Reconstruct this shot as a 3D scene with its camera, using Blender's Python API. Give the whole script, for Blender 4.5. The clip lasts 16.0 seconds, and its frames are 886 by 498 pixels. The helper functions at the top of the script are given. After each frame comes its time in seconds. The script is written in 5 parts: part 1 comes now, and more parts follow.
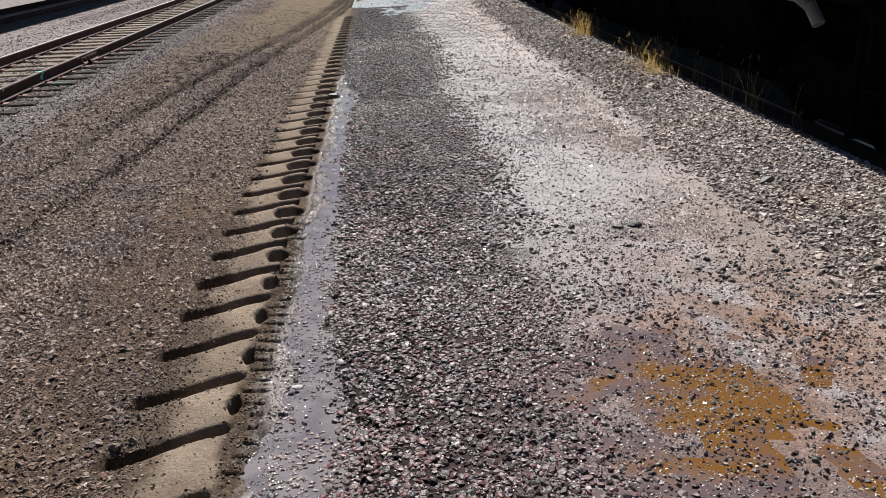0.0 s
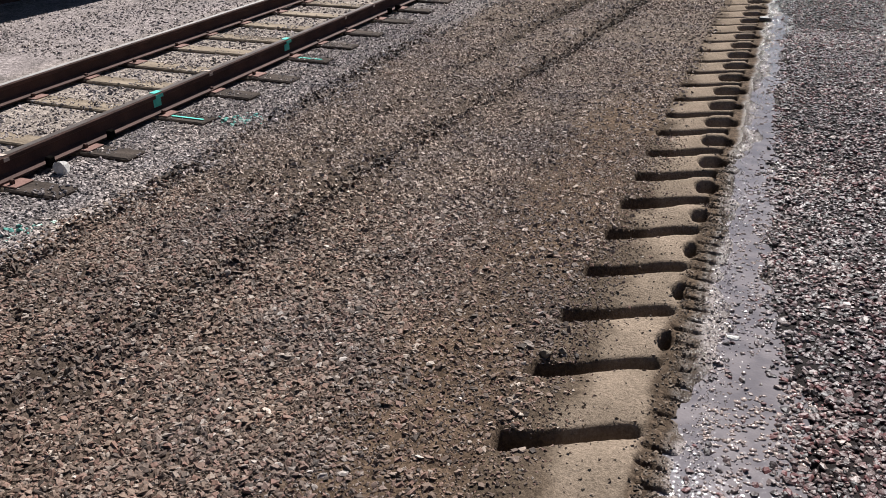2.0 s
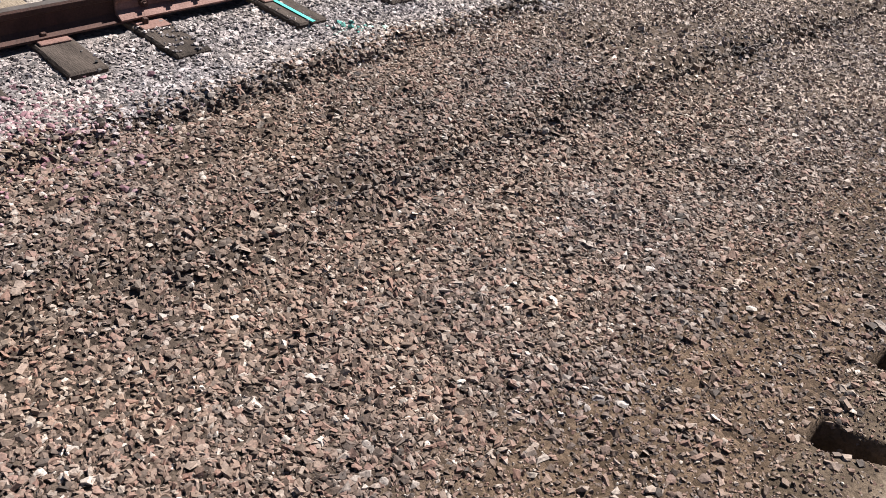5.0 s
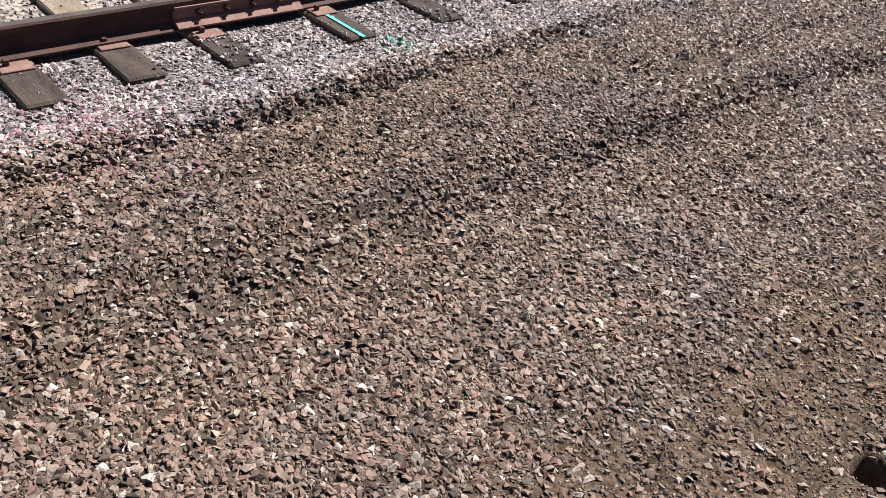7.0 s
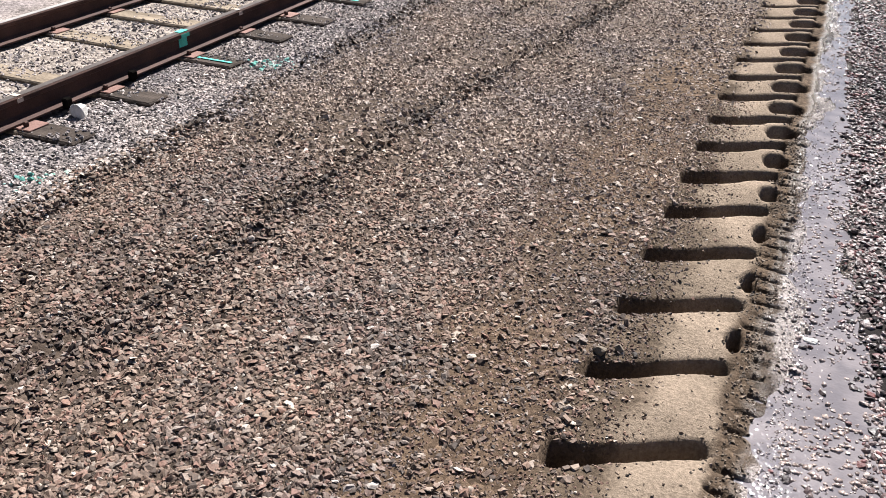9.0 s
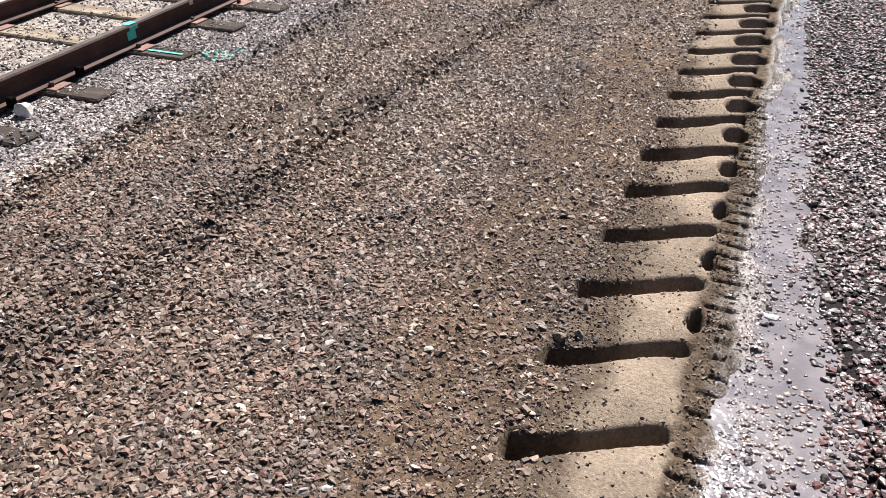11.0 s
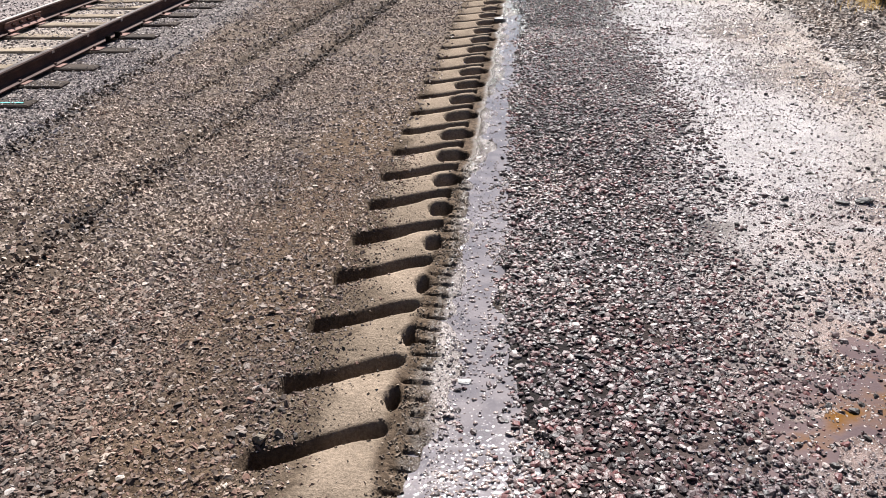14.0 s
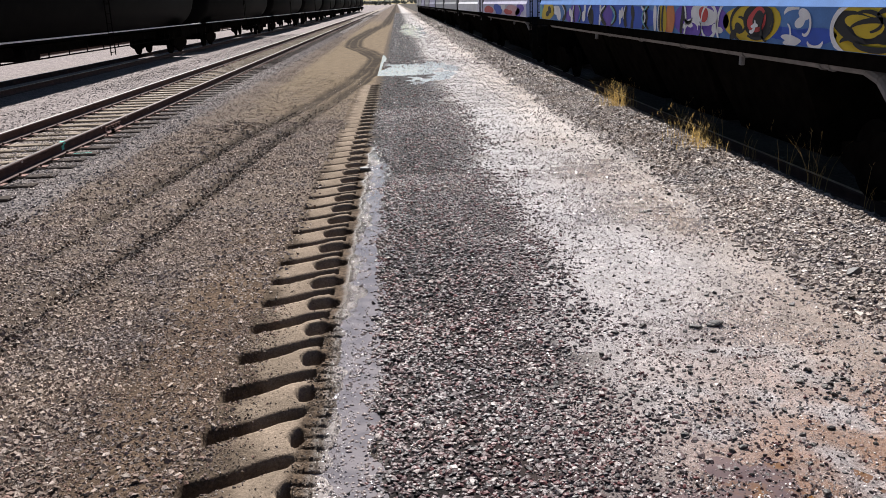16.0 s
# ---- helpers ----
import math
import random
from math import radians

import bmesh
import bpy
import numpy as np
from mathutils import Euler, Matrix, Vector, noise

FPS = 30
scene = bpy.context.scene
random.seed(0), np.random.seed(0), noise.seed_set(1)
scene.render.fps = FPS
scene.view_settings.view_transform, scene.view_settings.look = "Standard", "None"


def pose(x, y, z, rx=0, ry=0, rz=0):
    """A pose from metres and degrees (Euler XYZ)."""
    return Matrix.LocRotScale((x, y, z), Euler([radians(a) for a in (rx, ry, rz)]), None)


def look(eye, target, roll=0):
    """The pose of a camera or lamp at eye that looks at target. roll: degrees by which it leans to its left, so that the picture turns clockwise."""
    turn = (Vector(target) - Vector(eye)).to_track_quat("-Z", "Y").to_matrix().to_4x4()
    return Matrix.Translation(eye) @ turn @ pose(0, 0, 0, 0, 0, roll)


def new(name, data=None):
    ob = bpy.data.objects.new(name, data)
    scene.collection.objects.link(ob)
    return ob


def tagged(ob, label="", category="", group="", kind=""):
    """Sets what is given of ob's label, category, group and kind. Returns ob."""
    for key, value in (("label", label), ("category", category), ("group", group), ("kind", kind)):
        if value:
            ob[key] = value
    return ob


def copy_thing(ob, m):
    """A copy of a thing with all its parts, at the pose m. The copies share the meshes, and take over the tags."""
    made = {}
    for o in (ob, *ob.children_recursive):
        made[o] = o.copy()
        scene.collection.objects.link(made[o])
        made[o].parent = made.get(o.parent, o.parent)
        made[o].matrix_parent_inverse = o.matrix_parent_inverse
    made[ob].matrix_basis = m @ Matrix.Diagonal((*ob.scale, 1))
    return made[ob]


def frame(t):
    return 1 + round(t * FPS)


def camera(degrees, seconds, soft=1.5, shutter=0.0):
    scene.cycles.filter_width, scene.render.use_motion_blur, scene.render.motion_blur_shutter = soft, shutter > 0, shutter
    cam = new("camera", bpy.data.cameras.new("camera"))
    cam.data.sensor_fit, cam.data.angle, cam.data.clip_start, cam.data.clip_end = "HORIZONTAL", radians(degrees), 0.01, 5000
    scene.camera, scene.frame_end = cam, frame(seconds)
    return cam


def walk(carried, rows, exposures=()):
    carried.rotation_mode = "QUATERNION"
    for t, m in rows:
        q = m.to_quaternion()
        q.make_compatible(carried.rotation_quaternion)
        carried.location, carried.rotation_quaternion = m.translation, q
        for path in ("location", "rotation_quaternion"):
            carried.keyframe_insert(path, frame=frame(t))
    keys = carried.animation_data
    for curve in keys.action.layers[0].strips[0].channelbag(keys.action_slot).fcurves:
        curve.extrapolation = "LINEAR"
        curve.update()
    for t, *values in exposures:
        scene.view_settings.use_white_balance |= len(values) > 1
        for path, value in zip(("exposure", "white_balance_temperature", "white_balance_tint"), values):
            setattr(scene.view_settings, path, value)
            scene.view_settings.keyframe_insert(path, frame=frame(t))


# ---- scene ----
cam = camera(55.39, 16.0, soft=0.8)
PATH = [
    (0, (5.5481, -1.3576, 2.2136), (5.6622, 0.5107, 1.5089), -2.014),
    (0.5, (5.4767, -1.3267, 2.2215), (5.5255, 0.5449, 1.5182), -2.140),
    (1, (5.2936, -1.2750, 2.2213), (5.2645, 0.5872, 1.4924), -2.039),
    (1.5, (5.0791, -1.2129, 2.1635), (4.7454, 0.5990, 1.3853), -1.784),
    (2, (4.9675, -1.1531, 2.1525), (4.3084, 0.5241, 1.2849), -0.351),
    (2.5, (4.8948, -1.0107, 2.0977), (3.9560, 0.4835, 1.1563), 2.753),
    (3, (4.7899, -0.9358, 2.0445), (3.7128, 0.3877, 1.0014), 2.974),
    (3.4, (4.6320, -0.8858, 2.0067), (3.5042, 0.3655, 0.9287), 3.730),
    (3.5, (4.5934, -0.8863, 1.9906), (3.4670, 0.3661, 0.9123), 4.236),
    (4, (4.5138, -0.8591, 1.9049), (3.4174, 0.3640, 0.7639), 5.129),
    (4.2, (4.5101, -0.8307, 1.9094), (3.4208, 0.3680, 0.7361), 5.241),
    (6.3, (4.4765, -0.9787, 1.9634), (3.4189, 0.2940, 0.8401), 10.003),
    (6.5, (4.4515, -0.9946, 1.9552), (3.3563, 0.2371, 0.8225), 9.856),
    (7, (4.4543, -0.9683, 1.9680), (3.3373, 0.2322, 0.8229), 8.733),
    (7.5, (4.5036, -0.8948, 1.9878), (3.4914, 0.4042, 0.8528), 7.318),
    (8, (4.5949, -0.8312, 2.0540), (3.7487, 0.6241, 0.9741), 4.659),
    (8.5, (4.6893, -0.7821, 2.0909), (3.9776, 0.7894, 1.0791), 2.707),
    (9, (4.7145, -0.7738, 2.0961), (4.0254, 0.8245, 1.1109), 1.278),
    (9.2, (4.7159, -0.7748, 2.0897), (4.0259, 0.8250, 1.1077), 1.472),
    (11.5, (4.7824, -0.6183, 2.0794), (4.1760, 0.9893, 1.0557), -0.641),
    (12, (4.7943, -0.6037, 2.0915), (4.2332, 1.0302, 1.0837), -0.564),
    (12.5, (4.8484, -0.6323, 2.0916), (4.3788, 1.0463, 1.1110), -0.601),
    (13, (4.9644, -0.6120, 2.1024), (4.5542, 1.0854, 1.1275), -1.414),
    (13.5, (5.1675, -0.5841, 2.1556), (4.8810, 1.1685, 1.2356), 0.464),
    (14, (5.2787, -0.5601, 2.1855), (5.0720, 1.2304, 1.3187), -1.566),
    (14.5, (5.3204, -0.5538, 2.2304), (5.2291, 1.2809, 1.4396), -2.250),
    (15, (5.3300, -0.5645, 2.2485), (5.3169, 1.3004, 1.5260), -1.994),
    (15.5, (5.3503, -0.5835, 2.2712), (5.3943, 1.3031, 1.6087), -2.155),
    (16, (5.3308, -0.5923, 2.2190), (5.4143, 1.3253, 1.6569), -1.870),
]
EXPOSURE = [(0, 0.68), (1, 0.68), (1.5, 0.68), (2, 0.8), (3, 1.17), (4, 1.31), (6.5, 1.28), (9, 1.42), (12.5, 1.46), (14, 1.29), (16, 0.95)]
walk(cam, [(t, look(eye, target, roll)) for t, eye, target, roll in PATH], EXPOSURE)

# ---- world and sun ----
SUN_EL, SUN_AZ = 50.0, -2.0      # degrees; azimuth from +y, negative towards -x
world = bpy.data.worlds.new("sky")
scene.world = world
world.use_nodes = True
wn = world.node_tree.nodes
sky = wn.new("ShaderNodeTexSky")
sky.sky_type = 'NISHITA'
sky.sun_disc = False
sky.dust_density = 0.2
sky.sun_elevation = radians(SUN_EL)
sky.sun_rotation = radians(SUN_AZ)
world.node_tree.links.new(sky.outputs[0], wn["Background"].inputs[0])
wn["Background"].inputs[1].default_value = 0.028
sun = new("sun", bpy.data.lights.new("sun", 'SUN'))
sun.data.energy, sun.data.angle, sun.data.color = 5.0, radians(0.5), (1.0, 0.972, 0.955)
sd = Vector((math.sin(radians(SUN_AZ)) * math.cos(radians(SUN_EL)), math.cos(radians(SUN_AZ)) * math.cos(radians(SUN_EL)), math.sin(radians(SUN_EL))))
sun.matrix_world = look(sd * 50, (0, 0, 0))

# ---- materials ----


def nodes_of(name):
    m = bpy.data.materials.new(name)
    m.use_nodes = True
    nt = m.node_tree
    return m, nt.nodes, nt.links, nt.nodes["Principled BSDF"]


def ramp(ns, stops):
    r = ns.new("ShaderNodeValToRGB")
    e = r.color_ramp.elements
    while len(e) < len(stops):
        e.new(0.5)
    for el, (p, c) in zip(e, stops):
        el.position, el.color = p, (*c, 1)
    return r


def noisy(name, c1, c2, scale=8.0, rough=0.8, metal=0.0, bump=0.3, fine=90.0, spec=0.5, dist=0.01, stretch=(1, 1, 1), place="Object"):
    """Paint, wood, rust and the like: two tones at two scales, with fine relief."""
    m, ns, ls, b = nodes_of(name)
    tc = ns.new("ShaderNodeTexCoord" if place == "Object" else "ShaderNodeNewGeometry")
    mp = ns.new("ShaderNodeMapping")
    mp.inputs["Scale"].default_value = stretch
    ls.new(tc.outputs[place], mp.inputs[0])
    n1 = ns.new("ShaderNodeTexNoise")
    n1.inputs["Scale"].default_value, n1.inputs["Detail"].default_value = scale, 6
    n2 = ns.new("ShaderNodeTexNoise")
    n2.inputs["Scale"].default_value, n2.inputs["Detail"].default_value = fine, 4
    for n in (n1, n2):
        ls.new(mp.outputs[0], n.inputs["Vector"])
    mx = ns.new("ShaderNodeMath")
    mx.operation = 'MULTIPLY_ADD'
    mx.inputs[1].default_value = 0.4
    ls.new(n2.outputs["Fac"], mx.inputs[0])
    sc = ns.new("ShaderNodeMath")
    sc.operation = 'MULTIPLY'
    sc.inputs[1].default_value = 0.6
    ls.new(n1.outputs["Fac"], sc.inputs[0])
    ls.new(sc.outputs[0], mx.inputs[2])
    r = ramp(ns, [(0.35, c1), (0.65, c2)])
    ls.new(mx.outputs[0], r.inputs[0])
    ls.new(r.outputs[0], b.inputs["Base Color"])
    b.inputs["Roughness"].default_value, b.inputs["Metallic"].default_value = rough, metal
    b.inputs["Specular IOR Level"].default_value = spec
    bp = ns.new("ShaderNodeBump")
    bp.inputs["Strength"].default_value, bp.inputs["Distance"].default_value = bump, dist
    ls.new(n2.outputs["Fac"], bp.inputs["Height"])
    ls.new(bp.outputs[0], b.inputs["Normal"])
    return m


def stone_mat(name, stops, rough=(0.75, 0.95), bump=0.5, coat=0.0, spec=0.5):
    """Broken stones, each of its own tone."""
    m, ns, ls, b = nodes_of(name)
    geo = ns.new("ShaderNodeNewGeometry")
    r = ramp(ns, stops)
    r.color_ramp.interpolation = 'LINEAR'
    ls.new(geo.outputs["Random Per Island"], r.inputs[0])
    n = ns.new("ShaderNodeTexNoise")
    n.inputs["Scale"].default_value, n.inputs["Detail"].default_value = 120, 5
    ls.new(geo.outputs["Position"], n.inputs["Vector"])
    n3 = ns.new("ShaderNodeTexNoise")
    n3.inputs["Scale"].default_value, n3.inputs["Detail"].default_value = 1.3, 4
    ls.new(geo.outputs["Position"], n3.inputs["Vector"])
    tint = ramp(ns, [(0.3, (0.62, 0.6, 0.58)), (0.7, (1.25, 1.2, 1.15))])
    ls.new(n.outputs["Fac"], tint.inputs[0])
    tint2 = ramp(ns, [(0.35, (0.85, 0.84, 0.86)), (0.65, (1.15, 1.08, 1.0))])
    ls.new(n3.outputs["Fac"], tint2.inputs[0])
    last = r.outputs[0]
    for t in (tint, tint2):
        mu = ns.new("ShaderNodeMix")
        mu.data_type, mu.blend_type = 'RGBA', 'MULTIPLY'
        mu.inputs[0].default_value = 1
        ls.new(last, mu.inputs[6])
        ls.new(t.outputs[0], mu.inputs[7])
        last = mu.outputs[2]
    ls.new(last, b.inputs["Base Color"])
    rr = ns.new("ShaderNodeMapRange")
    rr.inputs[3].default_value, rr.inputs[4].default_value = rough
    ls.new(n.outputs["Fac"], rr.inputs[0])
    ls.new(rr.outputs[0], b.inputs["Roughness"])
    b.inputs["Specular IOR Level"].default_value = spec
    b.inputs["Coat Weight"].default_value = coat
    b.inputs["Coat Roughness"].default_value = 0.12
    bp = ns.new("ShaderNodeBump")
    bp.inputs["Strength"].default_value, bp.inputs["Distance"].default_value = bump, 0.004
    ls.new(n.outputs["Fac"], bp.inputs["Height"])
    ls.new(bp.outputs[0], b.inputs["Normal"])
    return m


def ground_mat():
    """Earth: colour and wetness by the zones of the yard, with grit at two scales."""
    m, ns, ls, b = nodes_of("earth")
    geo = ns.new("ShaderNodeNewGeometry")
    col = ns.new("ShaderNodeAttribute")
    col.attribute_name = "tone"
    wet = ns.new("ShaderNodeAttribute")
    wet.attribute_name = "wet"
    grit = ns.new("ShaderNodeAttribute")
    grit.attribute_name = "grit"
    n = ns.new("ShaderNodeTexNoise")
    n.inputs["Scale"].default_value, n.inputs["Detail"].default_value = 70, 8
    n.inputs["Roughness"].default_value = 0.7
    n2 = ns.new("ShaderNodeTexNoise")
    n2.inputs["Scale"].default_value, n2.inputs["Detail"].default_value = 3.0, 6
    vo = ns.new("ShaderNodeTexVoronoi")
    vo.inputs["Scale"].default_value = 38
    for x in (n, n2, vo):
        ls.new(geo.outputs["Position"], x.inputs["Vector"])
    t1 = ramp(ns, [(0.3, (0.55, 0.54, 0.53)), (0.72, (1.35, 1.33, 1.3))])
    ls.new(n.outputs["Fac"], t1.inputs[0])
    t2 = ramp(ns, [(0.35, (0.82, 0.8, 0.78)), (0.65, (1.15, 1.12, 1.1))])
    ls.new(n2.outputs["Fac"], t2.inputs[0])
    last = col.outputs["Color"]
    for t in (t1, t2):
        mu = ns.new("ShaderNodeMix")
        mu.data_type, mu.blend_type = 'RGBA', 'MULTIPLY'
        mu.inputs[0].default_value = 1
        ls.new(last, mu.inputs[6])
        ls.new(t.outputs[0], mu.inputs[7])
        last = mu.outputs[2]
    # pebbles of differing tone where the ground is gritty
    peb = ns.new("ShaderNodeHueSaturation")
    mr = ns.new("ShaderNodeMapRange")
    mr.inputs[3].default_value, mr.inputs[4].default_value = 0.45, 1.6
    sep = ns.new("ShaderNodeSeparateColor")
    ls.new(vo.outputs["Color"], sep.inputs[0])
    ls.new(sep.outputs[0], mr.inputs[0])
    ls.new(mr.outputs[0], peb.inputs["Value"])
    ls.new(last, peb.inputs["Color"])
    ls.new(grit.outputs["Fac"], peb.inputs["Fac"])
    ls.new(peb.outputs[0], b.inputs["Base Color"])
    # wetness drives gloss
    ro = ns.new("ShaderNodeMapRange")
    ro.inputs[3].default_value, ro.inputs[4].default_value = 0.95, 0.2
    ls.new(wet.outputs["Fac"], ro.inputs[0])
    ls.new(ro.outputs[0], b.inputs["Roughness"])
    sp = ns.new("ShaderNodeMapRange")
    sp.inputs[3].default_value, sp.inputs[4].default_value = 0.06, 0.6
    ls.new(wet.outputs["Fac"], sp.inputs[0])
    ls.new(sp.outputs[0], b.inputs["Specular IOR Level"])
    h = ns.new("ShaderNodeMath")
    h.operation = 'MULTIPLY'
    ls.new(vo.outputs["Distance"], h.inputs[0])
    ls.new(grit.outputs["Fac"], h.inputs[1])
    h2 = ns.new("ShaderNodeMath")
    h2.operation = 'SUBTRACT'
    ls.new(n.outputs["Fac"], h2.inputs[0])
    ls.new(h.outputs[0], h2.inputs[1])
    n5 = ns.new("ShaderNodeTexNoise")
    n5.inputs["Scale"].default_value, n5.inputs["Detail"].default_value = 170, 2
    ls.new(geo.outputs["Position"], n5.inputs["Vector"])
    h3 = ns.new("ShaderNodeMath")
    h3.operation = 'MULTIPLY_ADD'
    ls.new(n5.outputs["Fac"], h3.inputs[0])
    ls.new(wet.outputs["Fac"], h3.inputs[1])
    ls.new(h2.outputs[0], h3.inputs[2])
    h2 = h3
    bp = ns.new("ShaderNodeBump")
    bp.inputs["Strength"].default_value, bp.inputs["Distance"].default_value = 0.8, 0.012
    ls.new(h2.outputs[0], bp.inputs["Height"])
    ls.new(bp.outputs[0], b.inputs["Normal"])
    return m


def water_mat(name, c1, c2, scale, rough=0.03, wave=0.02, spot=None, ripple=14):
    m, ns, ls, b = nodes_of(name)
    geo = ns.new("ShaderNodeNewGeometry")
    n = ns.new("ShaderNodeTexNoise")
    n.inputs["Scale"].default_value, n.inputs["Detail"].default_value = scale, 5
    ls.new(geo.outputs["Position"], n.inputs["Vector"])
    r = ramp(ns, [(0.42, c1), (0.6, c2)])
    ls.new(n.outputs["Fac"], r.inputs[0])
    col = r.outputs[0]
    if spot:
        dv = ns.new("ShaderNodeVectorMath")
        dv.operation = 'DISTANCE'
        dv.inputs[1].default_value = spot[0]
        ls.new(geo.outputs["Position"], dv.inputs[0])
        ad = ns.new("ShaderNodeMath")
        ad.operation = 'MULTIPLY_ADD'
        ad.inputs[1].default_value = -2.4
        ls.new(n.outputs["Fac"], ad.inputs[0])
        ls.new(dv.outputs["Value"], ad.inputs[2])
        mr = ns.new("ShaderNodeMapRange")
        mr.inputs[1].default_value, mr.inputs[2].default_value = spot[1] - 1.28, spot[1] - 0.72
        mr.inputs[3].default_value, mr.inputs[4].default_value = 1, 0
        ls.new(ad.outputs[0], mr.inputs[0])
        mu = ns.new("ShaderNodeMix")
        mu.data_type = 'RGBA'
        ls.new(mr.outputs[0], mu.inputs[0])
        ls.new(col, mu.inputs[6])
        mu.inputs[7].default_value = (*spot[2], 1)
        col = mu.outputs[2]
    ls.new(col, b.inputs["Base Color"])
    b.inputs["Roughness"].default_value = rough
    b.inputs["IOR"].default_value = 1.33
    n2 = ns.new("ShaderNodeTexNoise")
    n2.inputs["Scale"].default_value = ripple
    ls.new(geo.outputs["Position"], n2.inputs["Vector"])
    bp = ns.new("ShaderNodeBump")
    bp.inputs["Strength"].default_value, bp.inputs["Distance"].default_value = wave, 0.02
    ls.new(n2.outputs["Fac"], bp.inputs["Height"])
    ls.new(bp.outputs[0], b.inputs["Normal"])
    return m


M_EARTH = ground_mat()
M_WATER = water_mat("puddle_water", (0.125, 0.113, 0.12), (0.18, 0.16, 0.163), 6, 0.07, 0.15, None, 45)
# Whitish base colour stands for the bright sky mirrored in the far water.
M_FARWATER = water_mat("sky_pale_far_water", (0.4, 0.41, 0.42), (0.5, 0.51, 0.52), 6, 0.04, 0.2)
M_ORANGE = water_mat("orange_puddle_water", (0.1, 0.071, 0.07), (0.14, 0.101, 0.097), 5, 0.11, 0.14, ((7.32, 2.15, 0), 0.4, (0.135, 0.062, 0.013)), 60)
M_DRYSTONE = stone_mat("dry_gravel", [(0.0, (0.035, 0.026, 0.021)), (0.2, (0.11, 0.082, 0.067)), (0.5, (0.18, 0.134, 0.108)), (0.68, (0.185, 0.113, 0.092)), (0.86, (0.225, 0.184, 0.158)), (0.97, (0.28, 0.247, 0.222)), (1.0, (0.5, 0.465, 0.43))], rough=(0.6, 0.9), spec=0.35)
M_BALLAST = stone_mat("grey_ballast", [(0.0, (0.05, 0.046, 0.047)), (0.3, (0.18, 0.165, 0.168)), (0.7, (0.3, 0.27, 0.268)), (0.9, (0.42, 0.385, 0.385)), (1.0, (0.55, 0.52, 0.51))])
M_WETSTONE = stone_mat("wet_pebbles", [(0.0, (0.012, 0.009, 0.01)), (0.25, (0.04, 0.029, 0.031)), (0.42, (0.14, 0.056, 0.058)), (0.56, (0.075, 0.052, 0.055)), (0.78, (0.115, 0.084, 0.087)), (0.94, (0.18, 0.15, 0.152)), (1.0, (0.34, 0.31, 0.305))], rough=(0.34, 0.6), spec=0.4)
M_FILMSTONE = stone_mat("silt_coated_pebbles", [(0.0, (0.12, 0.1, 0.098)), (0.5, (0.25, 0.21, 0.205)), (1.0, (0.42, 0.37, 0.36))], rough=(0.1, 0.3), coat=0.4)
M_GREYGRAVEL = stone_mat("grey_brown_gravel", [(0.0, (0.11, 0.089, 0.076)), (0.3, (0.225, 0.187, 0.165)), (0.6, (0.315, 0.268, 0.24)), (0.95, (0.41, 0.36, 0.33)), (1.0, (0.55, 0.51, 0.48))], rough=(0.75, 0.95), spec=0.25)
# Wet grit whitened so that single grains stand for sun sparkles.
M_RIMGRIT = stone_mat("glint_pale_wet_grit", [(0.0, (0.18, 0.16, 0.165)), (0.5, (0.36, 0.335, 0.342)), (1.0, (0.64, 0.61, 0.62))], rough=(0.16, 0.4), coat=0.3)
M_EDGESTONE = stone_mat("edge_gravel", [(0.0, (0.07, 0.056, 0.05)), (0.35, (0.2, 0.168, 0.15)), (0.8, (0.34, 0.295, 0.27)), (1.0, (0.58, 0.54, 0.5))], rough=(0.45, 0.8))
M_RUST = noisy("rusted_rail", (0.035, 0.018, 0.014), (0.085, 0.042, 0.032), 5, 0.8, 0.1, 0.3, spec=0.3)
M_RAILTOP = noisy("worn_rail_head", (0.16, 0.13, 0.115), (0.3, 0.26, 0.24), 6, 0.35, 0.7, 0.1)
M_RUSTRED = noisy("red_rust", (0.12, 0.06, 0.045), (0.25, 0.14, 0.115), 9, 0.85, 0.1, 0.4, place="Position")
M_TIE = noisy("weathered_sleeper", (0.1, 0.075, 0.052), (0.3, 0.24, 0.178), 3.5, 0.9, 0, 0.6, 60, 0.2, stretch=(0.4, 2, 2), place="Position")
M_TIEDARK = noisy("creosoted_sleeper_end", (0.025, 0.02, 0.017), (0.085, 0.066, 0.055), 5, 0.9, 0, 0.6, 60, 0.1, stretch=(0.5, 2, 2), place="Position")
M_GREEN = noisy("turquoise_spray_paint", (0.03, 0.38, 0.29), (0.1, 0.62, 0.5), 12, 0.6, 0, 0.2)
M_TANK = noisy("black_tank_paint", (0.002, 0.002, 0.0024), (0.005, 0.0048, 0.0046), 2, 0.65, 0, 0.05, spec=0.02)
# Near black and without gloss: deep shade under the cars is in this colour.
M_STEELDARK = noisy("shade_black_steel", (0.003, 0.0028, 0.0025), (0.011, 0.0095, 0.0085), 4, 0.9, 0.0, 0.2, spec=0.0)
# White for the tank cars' side rails, with sunlight put into the colour.
M_WHITE = noisy("sunlit_white_paint", (0.6, 0.6, 0.58), (0.8, 0.8, 0.78), 6, 0.6, 0, 0.05)
M_STRAW = noisy("dry_grass", (0.36, 0.25, 0.1), (0.52, 0.38, 0.17), 5, 0.8, 0, 0.1)
see = M_STRAW.node_tree.nodes.new("ShaderNodeBsdfTranslucent")
see.inputs["Color"].default_value = (0.5, 0.34, 0.12, 1)
half = M_STRAW.node_tree.nodes.new("ShaderNodeMixShader")
